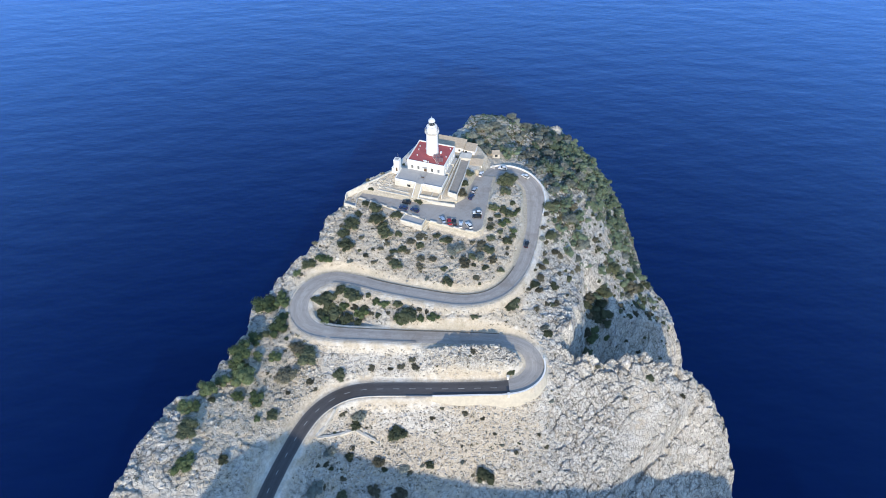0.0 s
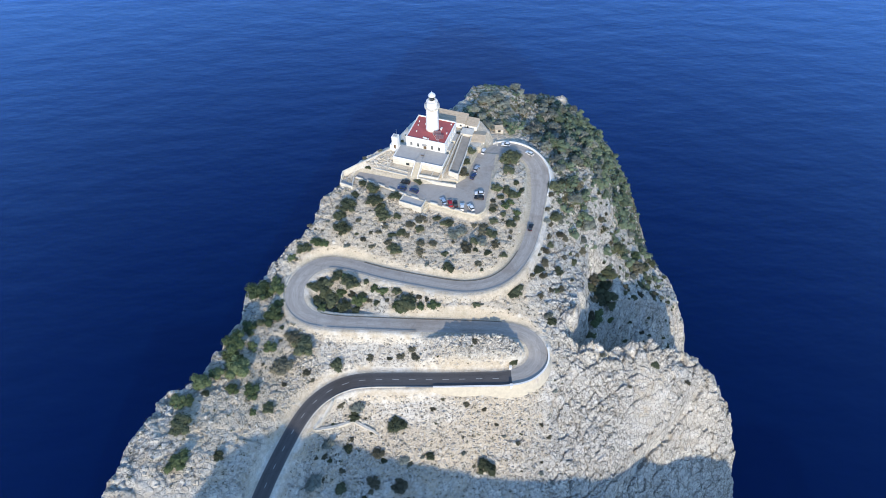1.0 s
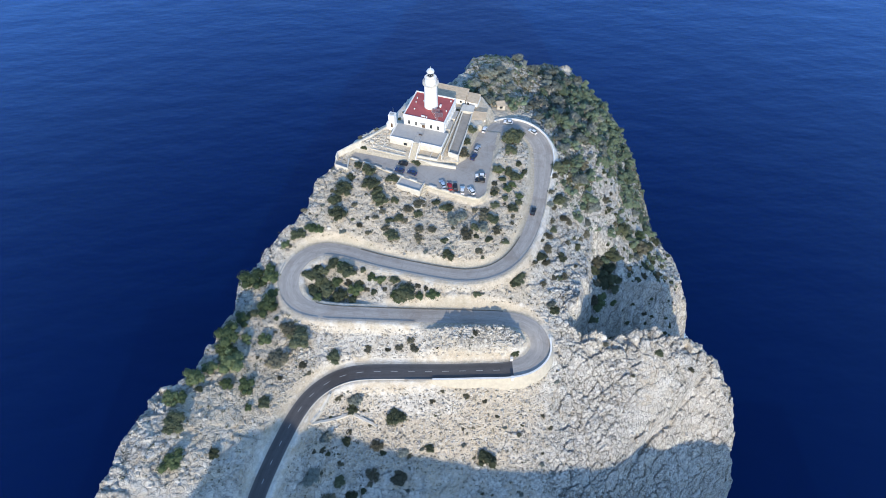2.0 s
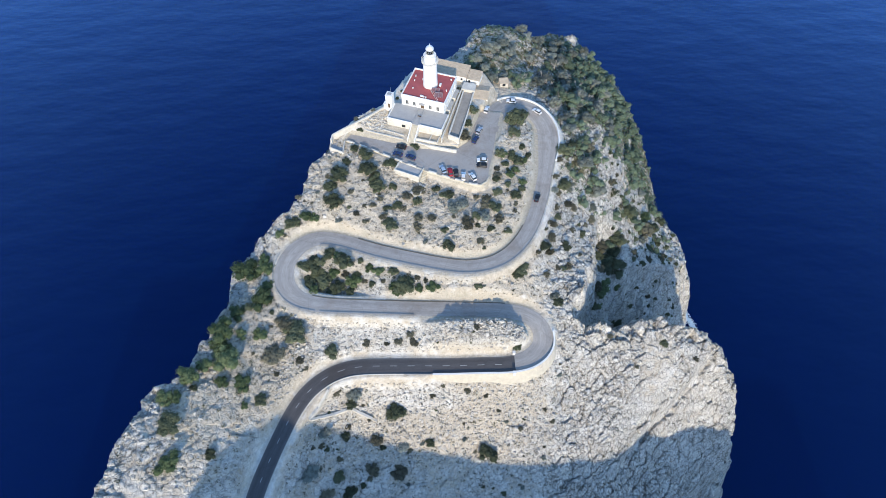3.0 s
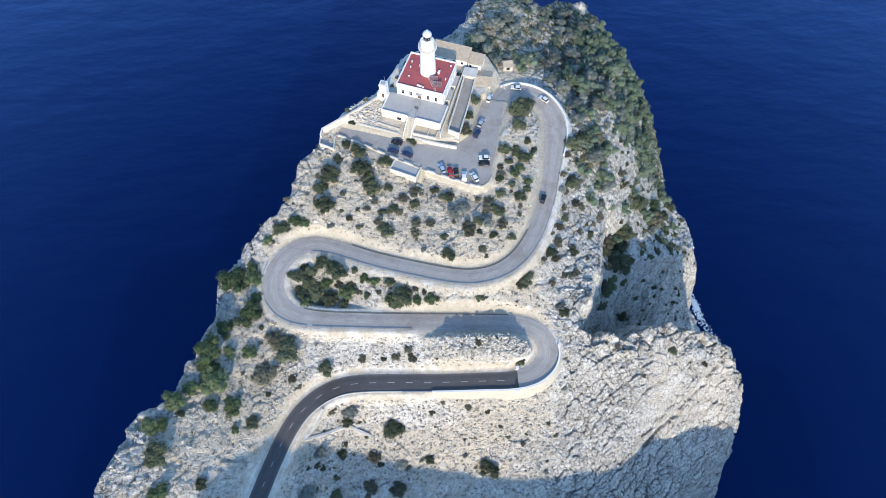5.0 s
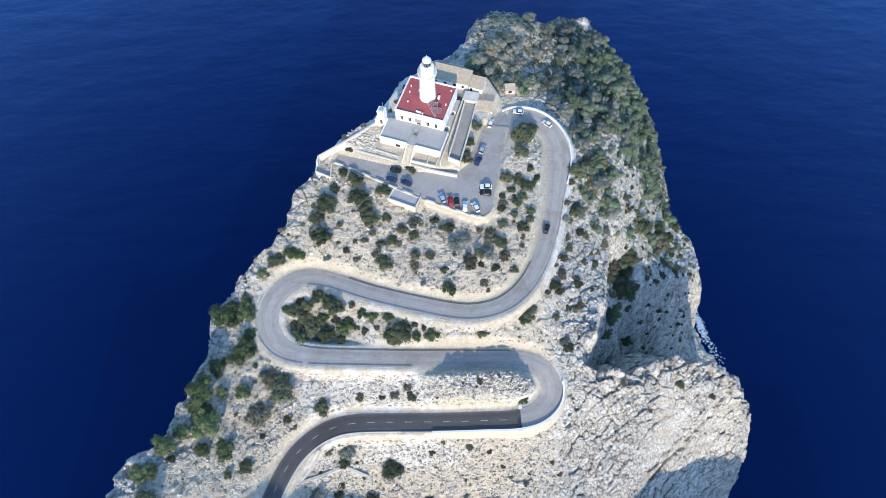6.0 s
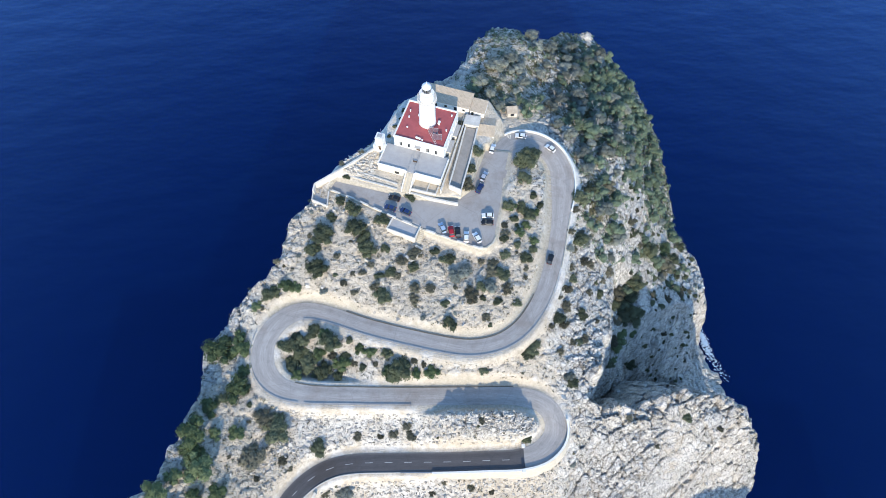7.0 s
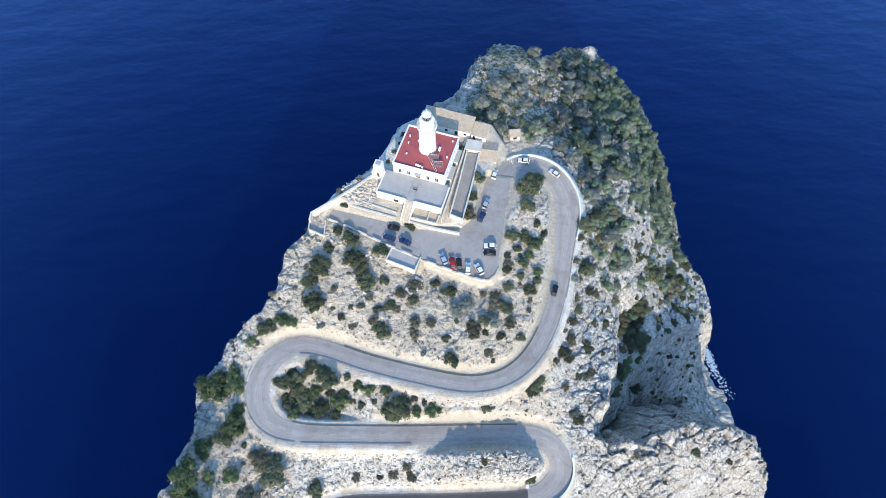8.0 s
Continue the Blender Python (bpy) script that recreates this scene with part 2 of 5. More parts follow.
# centre line of the road with heights, from the low bend up to the car park
ROAD = [(-70, 2, 136.5), (-64, 24, 136), (-58, 44, 136.4), (-54.3, 62, 137.4), (-52, 70, 138), (-49.6, 77, 138.4), (-46.8, 84, 138.8), (-43.4, 89.8, 139), (-38.8, 94.2, 139.2), (-33, 97.2, 139.3), (-26, 98.4, 139.4),
        (-13, 98.5, 139.4), (0, 98.4, 139.4), (12, 98.6, 139.4), (21, 98.9, 139.4), (27.6, 100.8, 139.5), (31.8, 105, 139.9), (31.9, 110, 140.8), (28.4, 114, 142), (21, 115.8, 143.2),
        (8, 115.8, 144.6), (-10, 115.6, 146), (-26, 115.8, 147), (-40, 116.3, 147.8), (-47.4, 118.2, 148.3), (-51.8, 122.4, 148.8), (-53.4, 128, 149.2), (-52.3, 133.6, 149.6)]
ROAD_TOP = [(-48.6, 138.2, 150), (-43, 140.6, 150.3), (-35, 139.4, 150.5), (-22, 134.8, 150.9), (-8, 131, 151.1), (3, 128.6, 151.2), (10, 128.3, 151.2), (17, 130, 151.2), (23, 134, 151.2),
            (28, 140.2, 151.2), (31.8, 147.5, 151.3), (35, 156.5, 151.6), (37, 164, 152.1), (38.9, 173, 152.8), (40.4, 182, 153.6), (40.2, 189.5, 154.3), (37, 195.8, 155.2), (31.5, 198.9, 156.2),
            (25, 198.2, 157.2), (20, 192, 158), (17, 184, 158.3)]
CAR_PARK = [(-36, 179.2), (-28.6, 175.9), (-14.5, 168.3), (2.5, 160.8), (10.9, 157.6), (14, 158.2), (15.8, 160.6), (16.8, 166), (18.5, 173), (20, 182), (22.5, 193), (15, 194), (12, 186), (9.2, 177.8),
            (5.5, 174.8), (1, 174), (-7.6, 174.6), (-25, 179.6), (-34.3, 182.2)]
COURT = [(-36, 182), (-7.6, 174.6), (9, 177.6), (14.5, 193), (20, 206), (17, 213), (0, 221), (-12, 213), (-22, 194), (-34, 186)]
TRAIL = [(-53.1, 113.6, 148), (-54.5, 107, 147), (-55.8, 100.2, 146), (-55.5, 94, 145), (-50, 95.5, 144), (-44, 97.5, 142)]
PARK_Z, COURT_Z = 158.3, 158.9
SITE_X, SITE_Y, SITE_TURN = -4.76, 197.6, -18.5


def court_rise(u, v):
    """How far the lighthouse grounds climb from the car park towards the house."""
    edge = np.interp(v, (-30.6, -28.2, -22.8, -16.4, -10.6), (-27.9, -28.3, -23.2, -18.4, -14.4))
    mound = np.interp(v, (-30, -28, -22.8, -16.4, -10), (0.2, 0.6, 2.0, 2.6, 3.2))
    rise = np.interp(v, (-24.5, -22.5, -20, -9), (0, 0.7, 1.2, 2.0))
    return rise + (np.maximum(mound, rise) - rise) * (1 - step(u - edge, 0.5, 7)) * step(v, -23.2, -21.0)


class Spline:
    """A thin-plate surface through spot heights."""

    def __init__(self, pts, slack):
        p = np.array(pts, float)
        self.c, n = p[:, :2], len(p)
        a = np.zeros((n + 3, n + 3))
        a[:n, :n] = self.kernel(self.c) + slack * np.eye(n)
        a[:n, n], a[:n, n + 1:] = 1, self.c
        a[n:, :n] = a[:n, n:].T
        self.w = np.linalg.solve(a, np.r_[p[:, 2], 0, 0, 0])

    def kernel(self, q):
        r2 = ((q[:, None] - self.c[None]) ** 2).sum(-1) / 1e4
        return 50 * r2 * np.log(r2 + 1e-12)

    def __call__(self, q):
        n = len(self.c)
        return np.concatenate([self.kernel(s) @ self.w[:n] + self.w[n] + s @ self.w[n + 1:] for s in np.array_split(q, max(1, len(q) // 20000))])


def lattice(ix, iy, seed):
    h = (ix.astype(np.int64) * 374761393 + iy.astype(np.int64) * 668265263 + seed * 2147483647) & 0xFFFFFFFF
    h = ((h ^ (h >> 13)) * 1274126177) & 0xFFFFFFFF
    return ((h ^ (h >> 16)) & 0xFFFF) / 65535.0


def grain(q, size, octaves=4, seed=1, ridged=False):
    """Fractal value noise in -1..1 (ridged: 0..1, sharp crests)."""
    out, amp, total = np.zeros(len(q)), 1.0, 0.0
    for o in range(octaves):
        p = q / size * 2 ** o + 17.3 * o
        i = np.floor(p)
        f = p - i
        f = f * f * (3 - 2 * f)
        ix, iy = i[:, 0], i[:, 1]
        a, b = lattice(ix, iy, seed + o), lattice(ix + 1, iy, seed + o)
        c, d = lattice(ix, iy + 1, seed + o), lattice(ix + 1, iy + 1, seed + o)
        v = 2 * ((a * (1 - f[:, 0]) + b * f[:, 0]) * (1 - f[:, 1]) + (c * (1 - f[:, 0]) + d * f[:, 0]) * f[:, 1]) - 1
        out += amp * ((1 - np.abs(v)) ** 2 if ridged else v)
        total += amp
        amp *= 0.5
    return out / total


def blocks(q, size, seed):
    """Broken rock: each cell a tilted block of its own height. Returns height 0..1 and closeness to the joint."""
    p = q / size
    base = np.floor(p)
    best, second, hgt = np.full(len(q), 9.0), np.full(len(q), 9.0), np.zeros(len(q))
    for dx in (-1, 0, 1):
        for dy in (-1, 0, 1):
            cx, cy = base[:, 0] + dx, base[:, 1] + dy
            jx, jy = lattice(cx, cy, seed), lattice(cx, cy, seed + 7)
            ox, oy = p[:, 0] - cx - jx, p[:, 1] - cy - jy
            d = np.hypot(ox, oy)
            own = lattice(cx, cy, seed + 3) + (lattice(cx, cy, seed + 4) - 0.5) * ox * 1.2 + (lattice(cx, cy, seed + 5) - 0.35) * oy * 1.2
            near = d < best
            second = np.where(near, best, np.minimum(second, d))
            hgt = np.where(near, own, hgt)
            best = np.where(near, d, best)
    return hgt, second - best


def near_line(q, line):
    """Distance to a polyline, and the height along it."""
    line = np.array(line, float)
    best, z = np.full(len(q), 1e9), np.zeros(len(q))
    for a, b in zip(line[:-1], line[1:]):
        ab = (b - a)[:2]
        t = np.clip(((q - a[:2]) @ ab) / (ab @ ab), 0, 1)
        d = np.hypot(*(q - a[:2] - t[:, None] * ab).T)
        hit = d < best
        best = np.where(hit, d, best)
        z = np.where(hit, a[2] + t * (b[2] - a[2]), z)
    return best, z


def near_ring(q, ring):
    """Signed distance to a closed outline (inside: minus) and the nearest point on it."""
    ring = np.array(ring, float)
    best, foot, inside = np.full(len(q), 1e9), np.zeros_like(q), np.zeros(len(q), bool)
    for a, b in zip(ring, np.roll(ring, -1, 0)):
        ab = b - a
        t = np.clip(((q - a) @ ab) / (ab @ ab), 0, 1)
        f = a + t[:, None] * ab
        d = np.hypot(*(q - f).T)
        hit = d < best
        best, foot = np.where(hit, d, best), np.where(hit[:, None], f, foot)
        with np.errstate(divide="ignore", invalid="ignore"):
            inside ^= ((a[1] > q[:, 1]) != (b[1] > q[:, 1])) & (q[:, 0] < ab[0] * (q[:, 1] - a[1]) / ab[1] + a[0])
    return np.where(inside, -best, best), foot


def step(x, lo, hi):
    t = np.clip((x - lo) / (hi - lo), 0, 1)
    return t * t * (3 - 2 * t)


def smooth_line(line, spacing=1.0):
    """Catmull-Rom through the guide points, evenly spaced."""
    p = np.array(line, float)
    p = np.vstack([2 * p[0] - p[1], p, 2 * p[-1] - p[-2]])
    out = []
    for a, b, c, d in zip(p[:-3], p[1:-2], p[2:-1], p[3:]):
        n = max(2, int(np.linalg.norm(c - b) / spacing))
        t = np.linspace(0, 1, n, endpoint=False)[:, None]
        out.append(0.5 * (2 * b + (c - a) * t + (2 * a - 5 * b + 4 * c - d) * t ** 2 + (3 * b - a - 3 * c + d) * t ** 3))
    return np.vstack(out + [p[-2:-1]])


LINE = smooth_line(ROAD + ROAD_TOP, 1.5)
HILL = Spline(SUMMIT + FLANKS + FIN + SOUTH + ROAD[::3] + ROAD_TOP[::3], 0.02)


def half_width(p):
    """Half the paved width: wider in the hairpins and along the top loop."""
    x, y = p[:, 0], p[:, 1]
    w = np.full(len(p), 2.55)
    w += 0.75 * np.exp(-(((x - 30) / 9) ** 2 + ((y - 107) / 9) ** 2))
    w += 0.9 * np.exp(-(((x + 49) / 10) ** 2 + ((y - 129) / 12) ** 2))
    w += 1.3 * step(y, 166, 184)
    return w


def mountain(q):
    """Unseen high ridge south of the headland, its crest set to shade the foreground."""
    crest = np.interp(q[:, 0], (-150, -110, -80, -72, -66, -59, -47, -35, -25, -8, 10, 30, 43, 54, 62, 72, 85, 103, 117, 150), (120, 186, 195, 203, 208, 207, 203.5, 195, 190.6, 187.5, 183.5, 180, 177, 173, 171.5, 166, 155, 153, 146, 90))
    return crest - 0.95 * np.abs(q[:, 1] + 75) + 1.3 * grain(q, 9, 4, 91)


def surface(q):
    """Height of the ground and its masks at points q."""
    warp = np.c_[grain(q, 14, 3, 30), grain(q, 14, 3, 31)] * 3.0 + np.c_[grain(q, 5, 3, 32), grain(q, 5, 3, 33)] * 1.7
    sd, foot = near_ring(q + warp, BROW)
    sd = sd + 1.1
    out = sd > 0
    h = HILL(np.where(out[:, None], foot, q))
    slope = 2.9 + 0.8 * grain(q, 22, 3, 34)
    slope = slope - 0.5 * np.exp(-((q[:, 0] - 140) / 34) ** 2 - ((q[:, 1] - 158) / 18) ** 2)
    drop = np.maximum(sd, 0)
    ledge = 3.2 * grain(np.c_[q[:, 0] * 0.5, h - drop * 2.5], 7, 3, 35)
    h = h - drop * slope + np.where(out, ledge * step(drop, 0, 3), 0)
    # rocky apron at the foot of the gully
    shore = np.interp(q[:, 1], (120, 124, 141.6, 157, 170, 183, 188), (160, 163, 160.5, 158, 153.5, 149.5, 146)) - q[:, 0]
    apron = -2.5 + 0.85 * shore + 3.0 * grain(q, 9, 4, 37) + 1.2 * grain(q, 3, 2, 38) - 40 * (1 - step(q[:, 1], 119, 127)) - 40 * step(q[:, 1], 181, 189) - 900 * (1 - step(q[:, 0], 90, 112))
    h = np.where(out, np.maximum(h, np.minimum(apron, 30 + 3 * grain(q, 9, 4, 39))), h)
    road_d, road_z = near_line(q, LINE)
    hw = half_width(q)
    park, _ = near_ring(q, CAR_PARK)
    court, _ = near_ring(q, COURT)
    calm = np.minimum.reduce([step(road_d - hw, 0.6, 3.4), step(park, 0.5, 4), step(court, 0.2, 1.8)])
    # how rocky each part is
    scree = np.exp(-(((q[:, 0] + 24) / 24) ** 4 + ((q[:, 1] - 107) / 5.5) ** 4)) + np.exp(-(((q[:, 0] + 10) / 16) ** 4 + ((q[:, 1] - 90) / 5) ** 4))
    east = step(q[:, 0], 26, 42)
    rock = np.clip(0.36 + 0.25 * grain(q, 26, 3, 40) + 0.55 * east + 0.5 * step(sd, -9, -1) + 0.3 * step(q[:, 1], 84, 66), 0, 1)
    knoll = np.exp(-(((q[:, 0] - 12) / 17) ** 4 + ((q[:, 1] - 108.6) / 5.2) ** 4))
    rock = np.clip(np.maximum(rock, knoll), 0, 1) * (1 - np.clip(scree, 0, 1) * 0.75)
    verge = road_d - hw
    b1, j1 = blocks(q + warp * 0.6, 5.5, 50)
    b2, j2 = blocks(q + warp * 0.3, 2.3, 60)
    b3, j3 = blocks(q, 1.15, 70)
    rough = 1.7 * (b1 - 0.5) + 0.9 * (b2 - 0.5) + 0.4 * (b3 - 0.5) - 0.55 * step(-j2, -0.2, 0) - 0.6 * step(-j1, -0.12, 0) - 0.25 * step(-j3, -0.2, 0)
    rough += 1.1 * (grain(q, 11, 4, 42, True) - 0.45)
    rough = rough * (0.62 + 0.3 * step(sd, -9, -1))
    wave = warp * 0.55 + 0.55 * np.c_[grain(q, 2.4, 2, 82), grain(q, 2.4, 2, 83)]
    turn = np.c_[(q[:, 0] * 0.79 + q[:, 1] * 0.61) * 0.55, q[:, 1] * 0.79 - q[:, 0] * 0.61] + wave
    s1, t1 = blocks(turn, 3.3, 80)
    s2, t2 = blocks(turn, 1.5, 90)
    slab = 0.75 * (s1 - 0.5) + 0.42 * (s2 - 0.5) - 0.7 * step(-t1, -0.11, 0) - 0.4 * step(-t2, -0.18, 0) + 0.5 * (grain(turn, 5.2, 3, 48, True) - 0.42)
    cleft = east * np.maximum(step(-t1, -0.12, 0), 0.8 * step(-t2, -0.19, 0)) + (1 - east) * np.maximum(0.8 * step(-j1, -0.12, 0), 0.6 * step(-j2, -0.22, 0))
    rough = rough * (1 - 0.85 * east) + east * slab
    plate = np.exp(-(((q[:, 0] - 74) * 0.676 - (q[:, 1] - 92) * 0.737 + 3.2) / 3.2) ** 2 - (((q[:, 0] - 74) * 0.737 + (q[:, 1] - 92) * 0.676) / 15) ** 4)
    rough, cleft = rough * (1 - 0.75 * plate), cleft * (1 - 0.8 * plate)
    pit = step(q[:, 0], 56, 63) * step(q[:, 1], 125, 130) * (1 - step(q[:, 1], 165, 178))
    rough = rough * (1 - 0.45 * pit) + 1.5 * pit * (grain(np.c_[q[:, 0], q[:, 1] * 0.3], 2.6, 3, 84, True) - 0.4)
    amp = calm * (0.22 + 0.78 * rock) * (0.8 + 0.4 * east * step(road_d, 5, 20))
    h = h + amp * rough + calm * 0.25 * grain(q, 3, 3, 43)
    teeth = step(q[:, 0], 40, 48) * step(q[:, 1], 102, 110) * (1 - step(q[:, 1], 124, 130)) * step(sd, -9, -1.5)
    cleft = cleft * (1 - 0.75 * teeth)
    h = h + teeth * (1.8 * np.maximum(0, grain(q, 6.5, 2, 47, True) - 0.42) * 2.2 + 3.4 * (b1 - 0.25) - 1.9 * step(-j1, -0.14, 0))
    h = h + knoll * step(verge, 0.7, 2.2) * (2.7 + 0.8 * (b2 - 0.3))
    h = h + 3.0 * np.exp(-(((q[:, 0] - 71) / 3.2) ** 2 + ((q[:, 1] - 287) / 3.2) ** 2))
    # slanting scarp on the south-east of the fin, steep head of the gully north of it
    off = (q[:, 0] - 61) * 0.676 - (q[:, 1] - 76) * 0.737 + 0.35 * warp[:, 0]
    run = (q[:, 0] - 61) * 0.737 + (q[:, 1] - 76) * 0.676
    h = h - 7.0 * step(off, -0.6, 2.0) * (1 - step(off, 10, 24)) * step(run, -8, 4) * (1 - step(run, 44, 66))
    h = h - 2.4 * np.exp(-((off - 2.2 + 0.5 * warp[:, 1]) / 1.0) ** 2) * step(run, 6, 14) * (1 - step(run, 54, 64))
    head = q[:, 0] - np.interp(q[:, 1], (116, 126, 140, 152, 166), (45, 50, 53.5, 57.5, 61)) + 0.9 * warp[:, 0] + 2.2 * grain(q, 9, 3, 36)
    h = h - 10.0 * step(head, 0, 4.5) * (1 - step(head, 8, 20)) * step(q[:, 1], 117, 124) * (1 - step(q[:, 1], 158, 170))
    h = h - 2.6 * np.exp(-(((q[:, 0] + 36) / 13) ** 4 + ((q[:, 1] - 123) / 6) ** 4)) * step(verge, 0.5, 2.0)
    # cut and fill for the road, the car park and the court
    bank = step(h - road_z, -0.2, 1.2)
    over = np.maximum((1 - step(q[:, 1], 96.5, 98.5)) * step(q[:, 0], -8, -3), step(q[:, 0], 30.5, 33) * (1 - step(q[:, 1], 107, 111))) * step(q[:, 1], 86, 88)
    h = np.where(sd < 4, h + (road_z - h) * (1 - step(verge, 0.9 - 0.6 * over, 3.3 - 2.3 * over)), h)
    h = h + (PARK_Z - h) * (1 - step(park, 0.35, 1.7))
    v = (q[:, 1] - SITE_Y) * math.cos(radians(SITE_TURN)) - (q[:, 0] - SITE_X) * math.sin(radians(SITE_TURN))
    u = (q[:, 0] - SITE_X) * math.cos(radians(SITE_TURN)) + (q[:, 1] - SITE_Y) * math.sin(radians(SITE_TURN))
    h = h + (COURT_Z + court_rise(u, v) - h) * (1 - step(court, 0.0, 2.2)) * step(park, 0.0, 0.8)
    south = mountain(q)
    south = south + rough * 0.4
    south = south + (road_z - south) * (1 - step(verge, 1.0, 9.0))
    h = np.where(q[:, 1] < 40, np.maximum(h, south), h)
    hilltop = np.exp(-(((q[:, 0] + 8) / 36) ** 4 + ((q[:, 1] - 156) / 22) ** 4))
    earth = np.exp(-(((q[:, 0] + 58) / 15) ** 4 + ((q[:, 1] - 102) / 20) ** 4))
    soil = np.clip(0.86 + 0.3 * earth + 0.22 * hilltop - 0.66 * rock + 0.15 * grain(q, 18, 3, 44), 0, 1) * (1 - np.clip(scree, 0, 1) * 0.5)
    yard = np.exp(-(((q[:, 0] - 21.5) / 7) ** 4 + ((q[:, 1] - 209.5) / 6) ** 4))
    soil, rock = np.clip(soil + 0.9 * yard, 0, 1), rock * (1 - 0.8 * yard)
    bare = 1 - 0.93 * np.exp(-(((q[:, 0] - 72) / 16) ** 4 + ((q[:, 1] - 184) / 19) ** 4))
    wood = bare * step(q[:, 0] - 0.06 * (q[:, 1] - 200), 40, 54) * step(q[:, 1], 158, 178) + bare * step(q[:, 1], 208, 222) * step(q[:, 0], 2, 16)
    wood = wood * (1 - 0.9 * step(q[:, 0], 84, 92) * (1 - step(q[:, 1], 194, 204))) * (1 - 0.95 * np.exp(-(((q[:, 0] - 71) / 6.5) ** 4 + ((q[:, 1] - 286) / 7) ** 4)))
    # wood term: undergrowth cover, raised to paint shade between the trees
    green = np.clip(0.30 + 0.16 * earth + 0.22 * grain(q, 20, 3, 45) + 0.5 * np.clip(wood, 0, 1) - 0.3 * np.clip(scree, 0, 1) - 0.14 * east * (q[:, 1] < 150), 0, 1) * step(verge, 0.8, 3)
    green = np.clip(green - 0.12 * step(q[:, 1], 218, 230) * (1 - step(q[:, 0], 44, 54)) + 0.22 * np.exp(-(((q[:, 0] + 12) / 26) ** 4 + ((q[:, 1] - 86) / 9) ** 4)), 0, 1)
    isle = np.exp(-(((q[:, 0] + 28) / 23) ** 4 + ((q[:, 1] - 126) / 9) ** 4))
    trail, _ = near_line(q, TRAIL)
    verge = verge + 1.3 * grain(q, 3.2, 3, 46)
    cut = (1 - step(verge, 0.4, 1.6)) * 0.22 + bank * (1 - step(verge, 1.2, 4.0)) * 0.62 * (1 - 0.8 * isle) * step(road_z, 139, 141) + 0.38 * np.clip(scree, 0, 1) * step(q[:, 1], 95, 99)
    cut = cut + (1 - step(park, 0.5, 2.0)) * 0.8 + 0.9 * (1 - step(trail, 0.3, 0.9))
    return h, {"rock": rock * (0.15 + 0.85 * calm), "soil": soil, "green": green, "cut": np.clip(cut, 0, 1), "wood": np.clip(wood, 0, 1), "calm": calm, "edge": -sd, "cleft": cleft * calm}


def ground_z(points):
    return surface(np.array(points, float).reshape(-1, 2))[0]


def axis(lo, hi, fine_lo, fine_hi, gap):
    """Even steps over the seen part, widening outside it."""
    mid = list(np.arange(fine_lo, fine_hi, gap))
    left, right, s = [], [], gap
    x = fine_lo
    while x > lo:
        s = min(s * 1.15, 6)
        x -= s
        left.append(x)
    x, s = mid[-1], gap
    while x < hi:
        s = min(s * 1.15, 6)
        x += s
        right.append(x)
    return np.array(left[::-1] + mid + right)


def build_ground():
    xs, ys = axis(-190, 190, -96, 140, 0.37), axis(-190, 340, 58, 298, 0.37)
    q = np.array(np.meshgrid(xs, ys)).reshape(2, -1).T
    h, masks = surface(q)
    h = np.maximum(h, -6)
    nx, ny = len(xs), len(ys)
    i = (np.arange(ny - 1)[:, None] * nx + np.arange(nx - 1)).ravel()
    faces = np.c_[i, i + 1, i + nx + 1, i + nx]
    keep = h[faces].max(1) > -5.5
    faces = faces[keep]
    me = bpy.data.meshes.new("ground")
    me.vertices.add(len(q))
    me.vertices.foreach_set("co", np.c_[q, h].ravel().astype(np.float32))
    me.loops.add(faces.size)
    me.loops.foreach_set("vertex_index", faces.ravel().astype(np.int32))
    me.polygons.add(len(faces))
    me.polygons.foreach_set("loop_start", np.arange(0, faces.size, 4, dtype=np.int32))
    me.update()
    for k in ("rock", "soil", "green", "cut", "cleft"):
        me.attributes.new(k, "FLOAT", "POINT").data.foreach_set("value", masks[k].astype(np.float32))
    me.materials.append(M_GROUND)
    return tagged(new("ground", me), "rugged pale limestone headland with soil, scree and low scrub", "ground", kind="structure")


ground = build_ground()


def mesh_object(name, bm, material, parent=None, label="", smooth=False):
    me = bpy.data.meshes.new(name)
    bm.to_mesh(me)
    bm.free()
    for m in material if isinstance(material, (list, tuple)) else [material]:
        me.materials.append(m)
    if smooth:
        me.polygons.foreach_set("use_smooth", [True] * len(me.polygons))
    ob = new(name, me)
    if parent is not None:
        ob.parent = parent
    if label:
        ob["label"] = label
    return ob


part = mesh_object


def build_sea():
    bm = bmesh.new()
    bmesh.ops.create_grid(bm, x_segments=8, y_segments=8, size=4800)
    ob = mesh_object("water", bm, M_SEA)
    return tagged(ob, "deep blue open sea with small ripples", "sea", kind="structure")


build_sea()


def offsets(line):
    """Unit vectors to the right of a line."""
    d = np.gradient(line[:, :2], axis=0)
    d /= np.linalg.norm(d, axis=1)[:, None]
    return np.c_[d[:, 1], -d[:, 0]]


